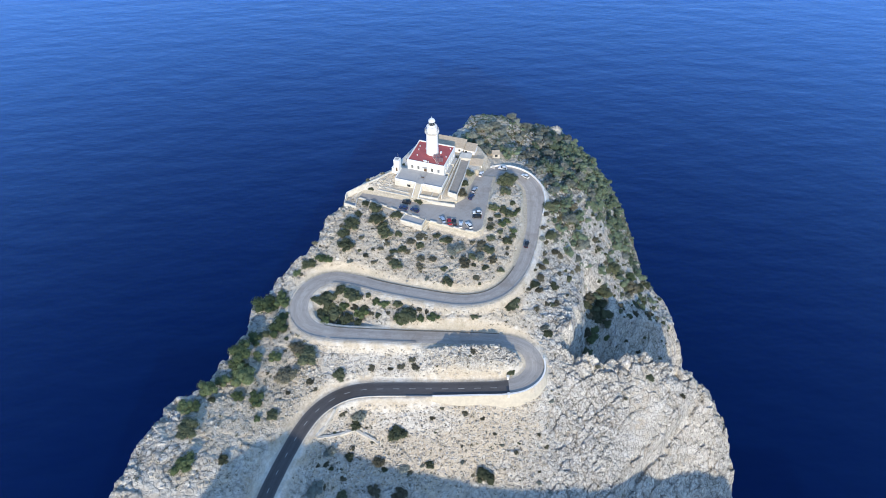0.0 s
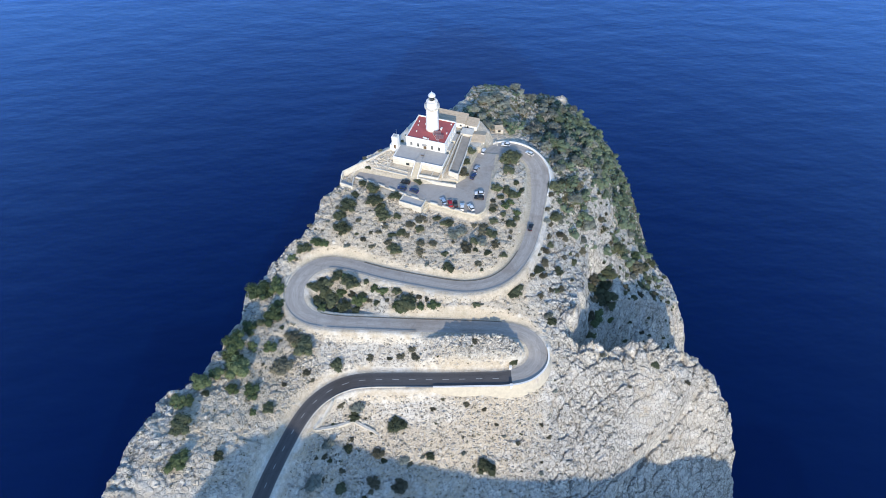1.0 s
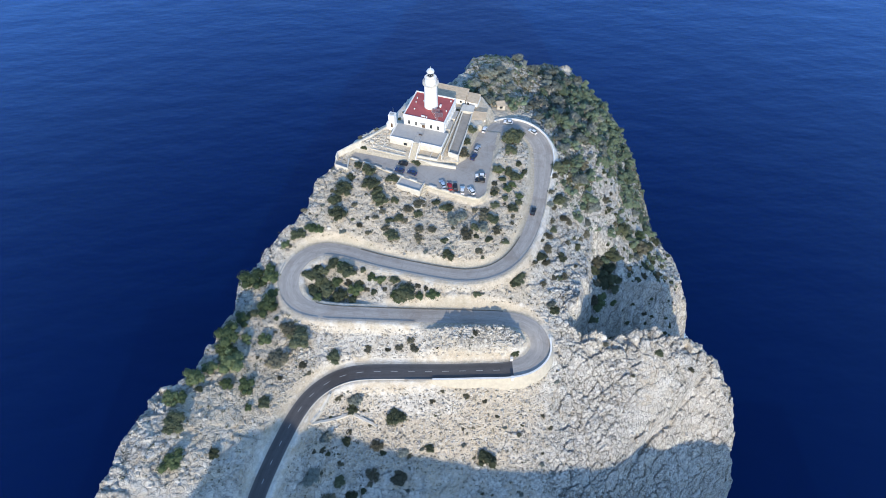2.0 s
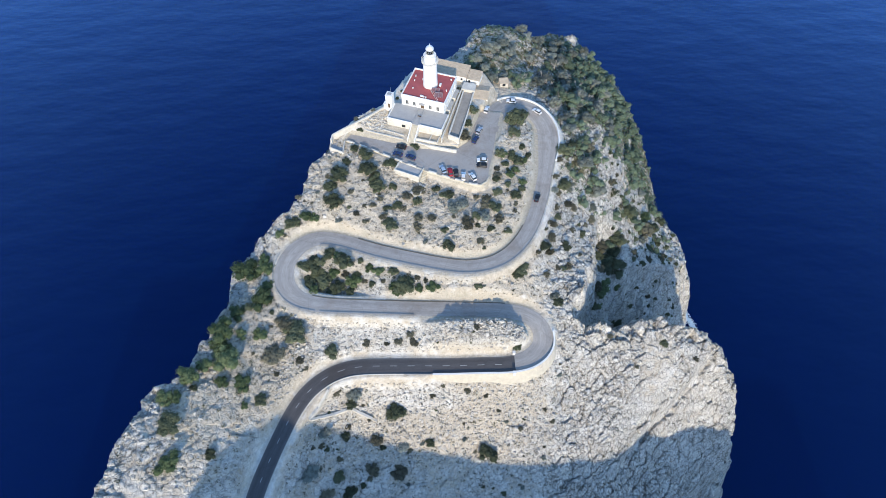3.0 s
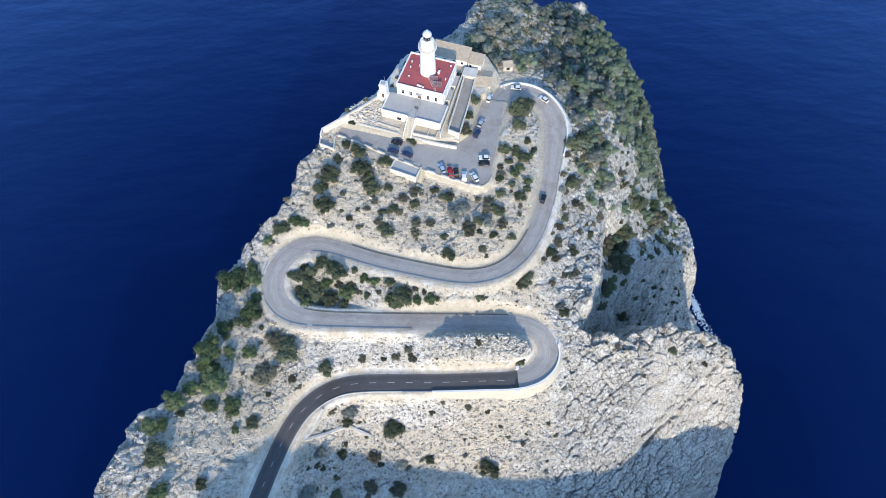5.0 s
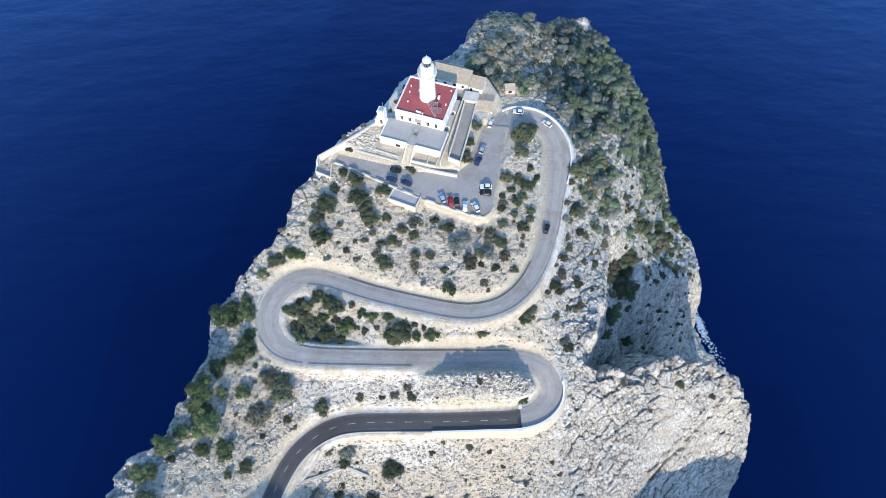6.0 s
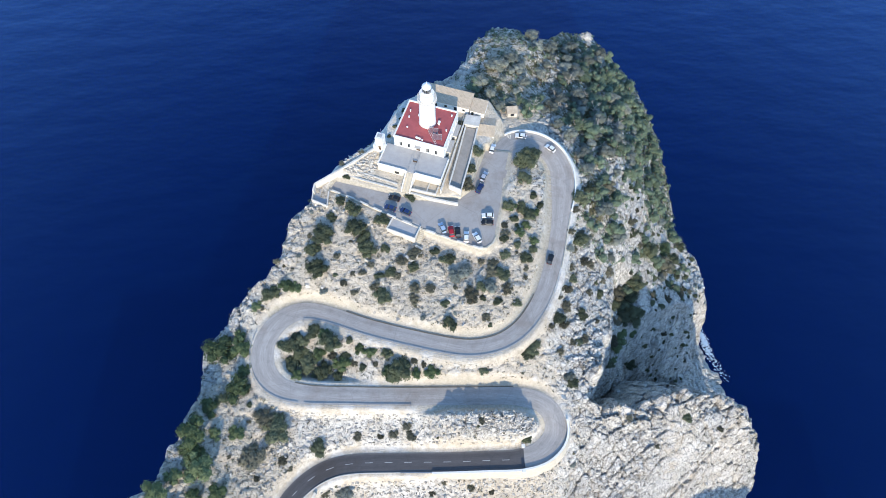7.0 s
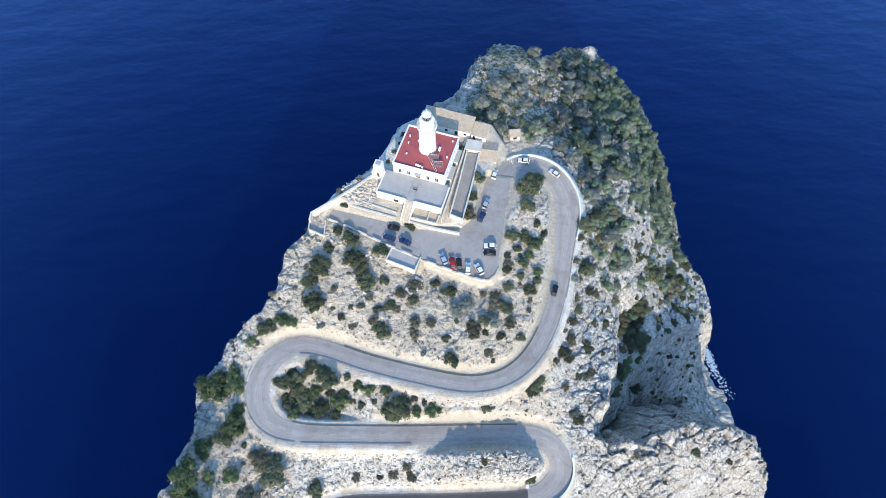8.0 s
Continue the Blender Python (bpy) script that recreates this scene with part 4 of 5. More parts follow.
def compound_walls():
    runs = [(SITE, [(-27.9, -30.6, 1.5), (-28.3, -28.2, 1.8), (-23.2, -22.8, 3.2), (-18.4, -16.4, 3.5), (-14.4, -10.6, 4.0)], 0.45, 3.4, M_OFF),
            (LOW, [(-23.3, -23.6, 1.25), (-13, -23.8, 1.2), (-1.9, -23.6, 1.15)], 0.4, 2.4, M_CREAM),
            (LOW, [(2.0, -23.5, 1.15), (8, -23.3, 1.1), (15.4, -22.6, 0.95), (18.2, -22.2, 0.8)], 0.4, 2.2, M_OFF),
            (LOW, [(-22.4, -21.4, 1.5), (-12, -21.6, 1.5), (-2.3, -21.9, 1.4)], 0.3, 2.0, M_OFF),
            (SITE, [(1.7, -20.6, 2.0), (9.6, -20.2, 2.0), (9.8, -17.4, 2.2)], 0.3, 2.6, M_OFF),
            (SITE, [(6.6, -20.3, 1.9), (6.6, -16.9, 1.9)], 0.25, 2.4, M_OFF),
            (SITE, [(11.0, -19.2, 3.3), (10.9, -9, 3.5), (10.6, 0, 3.6), (10.3, 12.4, 3.6)], 0.35, 4.2, M_OFF),
            (SITE, [(11.2, 8.2, 3.3), (12.2, -4, 3.4), (13.0, -16.7, 3.6), (17.1, -17.3, 3.6), (16.4, -5, 3.3), (15.2, 8.2, 3.2)], 0.35, 4.2, M_OFF),
            (LOW, [(11.4, -19.8, 0.9), (14.0, -20.2, 0.9), (18.2, -19.4, 0.7)], 0.4, 1.8, M_CREAM)]
    for m, line, th, deep, mt in runs:
        ob = thing("low_wall", m, "low whitewashed masonry wall round the lighthouse grounds", "wall", "walls of the lighthouse grounds")
        d = densify(line, 3.0)
        part("wall", wall_along(d, th, d[:, 2] - deep, d[:, 2]), mt, ob)
        part("coping", wall_along(d, th + 0.14, d[:, 2], d[:, 2] + 0.1), M_OFF, ob)
    for m, ring, z, deep, mt, lab in ((SITE, [(11.4, 8), (12.4, -4), (13.2, -16.5), (16.9, -17.0), (16.2, -5), (15.0, 8)], 2.6, 2.8, M_WORN, "worn grey brown paved forecourt"),
                                      (SITE, [(9.2, -16.4), (10.9, -16.4), (10.3, 12), (9.2, 12)], 2.7, 2.8, M_CREAM, "pale narrow passage paving"),
                                      (LOW, [(-23, -23.4), (-2, -23.4), (-2, -21.9), (-22.2, -21.6)], 0.85, 1.4, M_DECK, "grey paved footpath"),
                                      (SITE, [(1.8, -20.4), (9.5, -20.0), (9.6, -16.7), (1.8, -16.7)], 1.5, 1.6, M_SAND, "bare sandy planting bed")):
        ob = mesh_object("pavement", prism(ring, z - deep, z), mt)
        ob.matrix_world = m
        tagged(ob, lab, "pavement", kind="structure")
    for z, ys in ((3.9, (-12, -7)), (4.1, (-5, 0)), (3.9, (2, 7))):
        ob = thing("lean_to", SITE, "narrow flat-roofed white lean-to along the house wall", "outbuilding")
        part("wall", boxes((9.1, sum(ys) / 2, 0, 1.3, ys[1] - ys[0], z)), M_OFF, ob)
        part("roof", boxes((9.1, sum(ys) / 2, z, 1.45, ys[1] - ys[0] + 0.1, 0.1)), M_DECK, ob)
    gate = thing("lower_lookout", LOW, "small walled lookout with grey floor on the cliff edge", "lookout")
    part("floor", prism([(-27.6, -30.2), (-26.0, -35.2), (-21.0, -35.8), (-22.6, -31.0)], -3.5, -0.6), M_DECK, gate)
    for a, b in (((-27.9, -30.2), (-26.2, -35.4)), ((-26.2, -35.4), (-20.8, -36.0)), ((-22.4, -30.9), (-20.8, -36.0))):
        part("wall", wall_along([a, b], 0.35, -4.0, 0.45), M_OFF, gate)
    for k in range(8):
        part("step", boxes((-20.5 + 0.13 * k, -35.2 + 0.6 * k, -2.2, 1.5, 0.62, 0.9 + 0.17 * k, -17)), M_CREAM, gate)
    fence = thing("fence", LOW, "short white post fence at the yard gate", "fence")
    for k in range(3):
        part("post", boxes((25.6 + 0.55 * k, 9.6 - 0.2 * k, -1.0, 0.16, 0.16, 2.1)), M_OFF, fence)


lighthouse_house()
tower()
roof_things()
terrace()
hut()
pitched("barn", at(2.0, 17.0, 1.95), 16.8, 6.0, 2.6, 1.1, "long low white barn with a weathered tan tiled roof",
        ((-3.4, 0.9, 1.6, 0.1), (0.2, 0.9, 1.0, 0.8), (3.6, 1.0, 1.8, 0.1), (6.6, 0.8, 0.9, 0.9)))
pitched("annex", at(13.3, 16.4, 1.95), 5.0, 5.0, 2.2, 0.8, "small white annex with a tan tiled roof", ((-1.5, 0.8, 1.7, 0.1),))
pitched("store", LOW @ pose(18.2, 9.0, 0, 0, 0, 10), 5.6, 7.4, 2.0, 0.9, "white store with a pale tan pitched roof beside the car park", ((0.6, 0.9, 1.2, 0.5),), True)
pitched("ruined_shed", LOW @ pose(24.2, 20.8, -1.7, 0, 0, 24), 3.4, 2.6, 1.3, 0.6, "small ruined stone shed with a pale tiled roof beside the yard", ((0.0, 1.2, 1.2, 0.1),), plaster=M_STONE)
wb = thing("wash_house", at(12.9, 10.4, 1.95, 6), "small flat-roofed white wash house", "outbuilding")
part("wall", boxes((0, 0, -0.8, 4.8, 4.0, 2.5)), M_OFF, wb)
part("roof", boxes((0, 0, 1.7, 5.0, 4.2, 0.15)), M_OFF, wb)
compound_walls()


# ---- car park edge, lookout platform ----
def park_wall():
    ob = thing("car_park_wall", pose(0, 0, 0), "low white wall with raised blocks along the car park edge", "wall")
    line = densify([(-36.2, 178.9), (-28.7, 175.6), (-14.6, 168.0), (-6.6, 164.2)], 1.0)
    line2 = densify([(-6.0, 163.9), (2.4, 160.4), (10.9, 157.2), (13.2, 157.3), (15.2, 158.8), (16.3, 161.0)], 1.0)
    for l in (line, line2):
        part("wall", wall_along(l, 0.45, PARK_Z - 2.6, PARK_Z + 0.35), M_CREAM, ob)
        for k in range(1, len(l) - 4, 5):
            part("block", wall_along(l[k:k + 4], 0.5, PARK_Z + 0.35, PARK_Z + 0.85), M_OFF, ob, "raised white block")


park_wall()
lk = thing("lookout_platform", pose(-12.0, 164.6, PARK_Z + 0.25, 0, 0, -23), "white walled lookout platform with grey paving below the car park", "platform")
part("base", boxes((0, 0, -3.2, 9.4, 4.8, 3.0)), M_OFF, lk)
part("deck", boxes((0, 0.2, -0.2, 9.0, 4.4, 0.12)), M_DECK, lk, "grey paving")
for x, y, sx, sy in ((0, -2.3, 9.6, 0.35), (-4.65, 0, 0.35, 4.6), (4.65, 0, 0.35, 4.6)):
    part("parapet", boxes((x, y, -0.2, sx, sy, 0.75), bevel=0.04), M_OFF, lk)
for k in range(9):
    part("step", boxes((5.6, 1.8 - 0.5 * k, -3.4, 1.4, 0.52, 3.2 - 0.26 * k)), M_CREAM, lk)
rail = bmesh.new()
for k in range(8):
    rod(rail, (-4.4 + 1.26 * k, 2.3, -0.1), (-4.4 + 1.26 * k, 2.3, 0.95), 0.03, 4)
rod(rail, (-4.4, 2.3, 0.95), (4.4, 2.3, 0.95), 0.035, 4)
part("railing", rail, M_STEEL, lk)


# ---- road furniture ----
def stretch(a, b):
    """Part of the fine road line between two plan points."""
    i, j = (int(np.argmin(np.hypot(FINE[:, 0] - p[0], FINE[:, 1] - p[1]))) for p in (a, b))
    return FINE[min(i, j):max(i, j) + 1]


def beside(seg, gap):
    """The line along a stretch, gap metres past the paved edge (plus: right-hand side)."""
    w = half_width(seg)
    s = np.sign(gap) * w + gap
    return np.c_[seg[:, :2] + offsets(seg) * s[:, None], seg[:, 2]]


def guard_rail(a, b, gap, label="grey steel guard rail on posts along the road edge"):
    l = beside(stretch(a, b), gap)
    ob = thing("guard_rail", pose(0, 0, 0), label, "guard rail", "guard rails along the road")
    for lo, hi in ((0.5, 0.7),):
        part("beam", wall_along(l, 0.05, l[:, 2] + lo, l[:, 2] + hi), M_STEEL, ob)
    for p in l[::4]:
        part("post", boxes((p[0], p[1], p[2] - 0.5, 0.14, 0.14, 1.3)), M_STEEL, ob)


def verge_wall(a, b, gap, thick, below, above, mt, label):
    l = beside(stretch(a, b), gap)
    ob = thing("roadside_wall", pose(0, 0, 0), label, "wall", "walls along the road")
    part("wall", wall_along(l, thick, l[:, 2] - below, l[:, 2] + above), mt, ob)
    return ob


guard_rail((-42, 140.6), (34, 154), 0.45)
guard_rail((-10, 115.6), (-40, 116.3), -0.45)
guard_rail((-41, 116.4), (-52, 134), -0.45)
verge_wall((-54.3, 62), (-13, 98.5), 0.25, 0.22, 0.9, 0.32, M_OFF, "low white kerb wall along the dark road")
verge_wall((-12.5, 98.5), (-4, 98.5), 0.25, 0.15, 1.2, 0.4, M_STEEL, "grey rail wall along the dark road")
verge_wall((39.2, 174), (24, 198), 0.35, 0.45, 1.6, 0.75, M_WHITE, "white parapet wall round the upper road loop")
verge_wall((34.6, 155), (39, 173.4), 0.35, 0.3, 0.8, 0.35, M_CREAM, "low pale kerb wall along the road")
# kerbs whose dark colour paints the ditch shadow along both cuttings
verge_wall((-30, 138), (30, 143.5), -0.1, 0.3, 0.4, 0.2, M_DITCH_SHADE, "low stone kerb coloured dark as ditch shadow below the cutting")
verge_wall((20, 115.8), (-44, 117), 0.1, 0.3, 0.4, 0.16, M_DITCH_SHADE, "low stone kerb coloured dark as ditch shadow below the cutting")


def bend_wall():
    """The battered masonry wall that carries the east hairpin."""
    l = beside(stretch((-4, 98.5), (32.5, 109)), 0.35)
    n = len(l)
    ob = thing("retaining_wall", pose(0, 0, 0), "tall cream masonry retaining wall under the hairpin bend", "wall")
    o = offsets(l)
    bm = bmesh.new()
    rows = []
    for k, (p, d) in enumerate(zip(l, o)):
        f = k / (n - 1)
        depth = 1.2 + 4.6 * min(1, f * 2.2) * (1 - 0.55 * max(0, (f - 0.7) / 0.3))
        foot = 0.55 + depth * 0.30
        prof = ((-0.25, 0.55), (0.2, 0.55), (0.22, 0.0), (foot, -depth), (foot - 0.5, -depth - 1.8), (-0.25, -depth - 1.8))
        rows.append([bm.verts.new((p[0] + d[0] * s, p[1] + d[1] * s, p[2] + z)) for s, z in prof])
    for a, b in zip(rows[:-1], rows[1:]):
        for k in range(6):
            bm.faces.new((a[k], a[(k + 1) % 6], b[(k + 1) % 6], b[k]))
    bm.faces.new(rows[0][::-1])
    bm.faces.new(rows[-1])
    bmesh.ops.recalc_face_normals(bm, faces=bm.faces)
    part("wall", bm, M_CREAM, ob)
    part("coping", wall_along(l[:, :2], 0.55, l[:, 2] + 0.55, l[:, 2] + 0.68), M_WHITE, ob)


bend_wall()
for x, y in ((22.0, 95.6), (22.3, 102.3)):
    pil = thing("gate_pillar", pose(x, y, 139.3), "square white masonry pillar beside the road", "pillar", "pillars at the road gate")
    part("shaft", boxes((0, 0, -0.6, 0.8, 0.8, 2.0), bevel=0.04), M_WHITE, pil)
    part("cap", boxes((0, 0, 1.4, 1.0, 1.0, 0.18), bevel=0.04), M_WHITE, pil)
band = mesh_object("road_joint", boxes((22.1, 98.9, 139.4, 0.7, 5.3, 0.15, 0)), M_ROAD_NEW)
tagged(band, "dark tar joint across the road", "road joint", kind="structure")


def stone_run(line, th, above, label):
    d = densify(line, 0.8)
    z = ground_z(d)
    ob = thing("dry_stone_wall", pose(0, 0, 0), label, "wall", "dry stone walls on the slope")
    part("wall", wall_along(d, th, z - 1.0, z + above + 0.3 + np.array([random.uniform(-0.07, 0.07) for _ in d])), M_OFF, ob)


for l in ([(-36.6, 90.9), (-39.6, 86.4), (-42.1, 82.6)], [(-42.1, 82.6), (-36, 84.8), (-30.3, 87.2)], [(-30.3, 87.2), (-26, 85.6), (-22, 84)],
          [(-11.4, 155.9), (-9.7, 154.3), (-6.7, 157.1)], [(-8.4, 159.3), (-6.4, 158)]):
    stone_run(l, 0.75, 0.55, "low pale dry stone wall on the slope")

# centre dashes on the new asphalt, faded bay lines on the top loop
new_road, old_road = [o for o in scene.objects if o.name.startswith("road") and o.get("category") == "road"]
cl = FINE[:split]
run = np.r_[0, np.cumsum(np.linalg.norm(np.diff(cl[:, :2], axis=0), axis=1))]
s = 3.0
while s < run[-1] - 4:
    p, q = ([np.interp(v, run, cl[:, k]) for k in range(3)] for v in (s, s + 2.2))
    d = math.degrees(math.atan2(q[1] - p[1], q[0] - p[0]))
    part("dash", boxes(((p[0] + q[0]) / 2, (p[1] + q[1]) / 2, (p[2] + q[2]) / 2 + 0.10, 2.2, 0.15, 0.05, d)), M_LINE, new_road)
    s += 5.6
for k in range(5):
    y = 178 + 2.7 * k
    x = 36.2 + 0.1 * k
    near = FINE[np.argmin(np.hypot(FINE[:, 0] - x, FINE[:, 1] - y)), 2]
    part("bay_line", boxes((x, y, float(near) + 0.02, 2.6, 0.11, 0.115, -32)), M_FADED, old_road)


# ---- cars ----
def car_body(bm, l, w, h):
    """Side profile pushed out to the width, narrowed at the cabin."""
    low = [(-l / 2, 0.32), (-l / 2, 0.72), (-l * 0.44, 0.92), (l * 0.18, 0.95), (l * 0.44, 0.80), (l / 2, 0.62), (l / 2, 0.32)]
    sides = []
    for s in (-1, 1):
        sides.append([bm.verts.new((s * w / 2 * (0.94 if abs(y) > l * 0.45 else 1.0), y, z)) for y, z in low])
    bm.faces.new(sides[0])
    bm.faces.new(sides[1][::-1])
    for k in range(len(low)):
        j = (k + 1) % len(low)
        bm.faces.new((sides[0][k], sides[1][k], sides[1][j], sides[0][j]))
    bmesh.ops.recalc_face_normals(bm, faces=bm.faces)
    return soft(bm, 0.06)


def cabin(l, w, h, shrink=0.0):
    bm = bmesh.new()
    base = [(-l * 0.43, 0.9), (l * 0.20, 0.93)]
    top = [(-l * 0.33, h), (l * 0.06, h)]
    v = []
    for s in (-1, 1):
        v.append([bm.verts.new((s * w / 2 * f, y, z)) for (y, z), f in ((base[0], 0.95), (base[1], 0.95), (top[1], 0.78), (top[0], 0.78))])
    bm.faces.new(v[0])
    bm.faces.new(v[1][::-1])
    for k in range(4):
        j = (k + 1) % 4
        bm.faces.new((v[0][k], v[1][k], v[1][j], v[0][j]))
    bmesh.ops.recalc_face_normals(bm, faces=bm.faces)
    return bm


PAINT = {}


def car(x, y, z, heading, colour, label, l=3.85, w=1.66, h=1.42):
    if colour not in PAINT:
        PAINT[colour] = plain("car_paint", colour, 0.06, 1.0, 0.28, 0.1, 0.5)
    ob = thing("car", pose(x, y, z, 0, 0, heading), label, "car", "cars at the lighthouse")
    part("body", car_body(bmesh.new(), l, w, h), PAINT[colour], ob)
    part("glasshouse", cabin(l, w, h - 0.04), M_DARK, ob, "dark tinted car windows")
    part("roof", boxes((0, -l * 0.135, h - 0.05, w * 0.79, l * 0.40, 0.06), bevel=0.02), PAINT[colour], ob)
    for sx in (-1, 1):
        for yy in (-l * 0.31, l * 0.31):
            bm = bmesh.new()
            rod(bm, (sx * (w / 2 - 0.2), yy, 0.31), (sx * (w / 2 + 0.01), yy, 0.31), 0.31, 14)
            wheel = part("wheel", bm, M_TYRE, ob)
            rb = bmesh.new()
            rod(rb, (sx * (w / 2), yy, 0.31), (sx * (w / 2 + 0.03), yy, 0.31), 0.2, 10)
            part("rim", rb, M_STEEL, wheel)
        part("headlight", boxes((sx * w * 0.36, l / 2 - 0.06, 0.6, 0.36, 0.14, 0.16)), M_LAMP_W, ob)
        part("tail_light", boxes((sx * w * 0.38, -l / 2 + 0.04, 0.68, 0.28, 0.12, 0.18)), M_LAMP_R, ob)
        part("mirror", boxes((sx * (w / 2 + 0.06), l * 0.14, 0.92, 0.18, 0.1, 0.13)), PAINT[colour], ob)
    part("bumper", boxes((0, l / 2 - 0.02, 0.34, w * 0.9, 0.12, 0.18), bevel=0.03), M_TYRE, ob)
    return ob


WHITE_C, BLACK_C, NAVY, RED_C, SILVER, PALE = (0.78, 0.78, 0.77), (0.015, 0.016, 0.02), (0.02, 0.04, 0.12), (0.42, 0.02, 0.03), (0.42, 0.45, 0.50), (0.36, 0.46, 0.58)
PZ = PARK_Z + 0.13
for x, y, hd, c, lab in ((-15.2, 175.2, 72, BLACK_C, "black car parked by the court wall"), (-16.4, 171.6, 68, NAVY, "dark navy car parked along the wall"),
                         (-11.6, 170.2, 60, NAVY, "dark blue car parked beside the lookout"), (-0.1, 164.2, 22, PALE, "pale blue car parked facing the wall"),
                         (2.6, 162.9, 8, RED_C, "bright red car in the row at the wall"), (4.6, 162.6, 4, BLACK_C, "black car in the row at the wall"),
                         (7.2, 160.9, -4, WHITE_C, "white car in the row at the wall"), (10.5, 160.6, 27, WHITE_C, "white car parked askew at the wall end"),
                         (14.2, 168.3, 88, WHITE_C, "white car parked across the end of the car park"), (13.9, 165.9, 84, BLACK_C, "black car parked beside a white one"),
                         (13.8, 183.2, -27, SILVER, "silver blue car parked below the forecourt"), (12.2, 178.6, -27, NAVY, "dark blue car parked below the forecourt"),
                         (17.2, 194.4, -18, WHITE_C, "white car parked beside the store")):
    car(x, y, PZ, hd, c, lab)


def road_z(x, y):
    return float(FINE[np.argmin(np.hypot(FINE[:, 0] - x, FINE[:, 1] - y)), 2]) + 0.13


for x, y, hd, c, lab in ((27.4, 200.6, 80, WHITE_C, "white car on the upper road loop"), (37.4, 196.6, 48, WHITE_C, "white car rounding the upper road loop"),
                         (33.8, 156.3, -20, BLACK_C, "dark car driving up the worn grey road")):
    car(x, y, road_z(x, y), hd, c, lab)


# ---- plants ----
def foliage(name, dark, lite, tip):
    n = Nodes(name, 0.75, 0, 0.25)
    a = n.ramp(n.island(), (0.1, dark), (0.6, lite), (0.95, tip))
    b = n.ramp(n.random(), (0.0, tuple(v * 0.75 for v in dark)), (0.5, lite), (1.0, tuple(v * 1.2 for v in tip)))
    n.color(n.mix(0.68, a, b))
    return n.m


M_LEAF = foliage("maquis_leaves", (0.046, 0.056, 0.032), (0.080, 0.094, 0.052), (0.118, 0.130, 0.075))
M_BROWN = foliage("dry_scrub_twigs", (0.060, 0.057, 0.037), (0.112, 0.106, 0.070), (0.175, 0.164, 0.112))
M_PINE = foliage("pine_needles", (0.078, 0.112, 0.075), (0.118, 0.163, 0.105), (0.165, 0.215, 0.145))
M_GREEN = foliage("fresh_green_leaves", (0.052, 0.075, 0.032), (0.090, 0.122, 0.052), (0.135, 0.168, 0.080))
M_GREY = foliage("grey_green_leaves", (0.10, 0.115, 0.10), (0.16, 0.18, 0.155), (0.24, 0.26, 0.225))
M_BARK = plain("grey_bark", (0.20, 0.175, 0.145), 0.3, 2.0, 0.9)
M_DEAD = plain("bleached_dead_wood", (0.42, 0.39, 0.34), 0.25, 2.0, 0.9)


def leaf_cloud(rng, blobs, count, size):
    """Leaves as small bent quads spread over a set of blobs; returns vertices and faces."""
    vs, fs = [], []
    weights = np.array([b[3] ** 2 for b in blobs])
    weights = weights / weights.sum()
    picks = rng.choice(len(blobs), count, p=weights)
    for k in picks:
        bx0, by0, bz0, br = blobs[k]
        d = rng.normal(size=3)
        d /= np.linalg.norm(d)
        if d[2] < -0.35:
            d[2] = -d[2]
        r = br * (0.72 + 0.36 * rng.random())
        c = np.array((bx0, by0, bz0)) + d * r * np.array((1, 1, 0.85))
        n = d + rng.normal(size=3) * 0.4
        n /= np.linalg.norm(n)
        t = np.cross(n, rng.normal(size=3))
        t /= np.linalg.norm(t)
        b = np.cross(n, t)
        s = size * (0.6 + 0.8 * rng.random())
        i = len(vs)
        vs += [tuple(c - t * s), tuple(c + b * s * 0.55 - n * s * 0.15), tuple(c + t * s), tuple(c - b * s * 0.55 - n * s * 0.15)]
        fs.append((i, i + 1, i + 2, i + 3))
    return vs, fs


def core(vs, fs, blob, rng, shrink=0.78):
    bm = bmesh.new()
    bmesh.ops.create_icosphere(bm, subdivisions=1, radius=blob[3] * shrink)
    i = len(vs)
    bm.verts.ensure_lookup_table()
    for v in bm.verts:
        k = 1 + 0.22 * (rng.random() - 0.5)
        vs.append((blob[0] + v.co.x * k, blob[1] + v.co.y * k, blob[2] + v.co.z * k * 0.85))
    fs += [tuple(i + v.index for v in f.verts) for f in bm.faces]
    bm.free()


def plant_mesh(name, seed, material, blobs, count, size):
    rng = np.random.default_rng(seed)
    vs, fs = leaf_cloud(rng, blobs, count, size)
    for b in blobs:
        core(vs, fs, b, rng)
    me = bpy.data.meshes.new(name)
    me.from_pydata(vs, [], fs)
    me.materials.append(material)
    return me


def shrub_kind(seed, material):
    """A rounded maquis shrub of unit radius: leaves over lobes, and a short forked stem."""
    rng = np.random.default_rng(seed)
    blobs = [(0, 0, 0.42, 0.55)]
    for k in range(7):
        a, r = 2 * math.pi * k / 7 + rng.uniform(-0.4, 0.4), rng.uniform(0.35, 0.66)
        blobs.append((r * math.cos(a), r * math.sin(a), rng.uniform(0.2, 0.62), rng.uniform(0.26, 0.46)))
    crown = plant_mesh("shrub", seed, material, blobs, 1000, 0.064)
    st = bmesh.new()
    for k in range(4):
        a = 2 * math.pi * k / 4 + seed
        rod(st, (0, 0, -0.4), (0.4 * math.cos(a), 0.4 * math.sin(a), 0.4), 0.05, 5)
    me = bpy.data.meshes.new("stem")
    st.to_mesh(me)
    st.free()
    me.materials.append(M_BARK)
    return crown, me


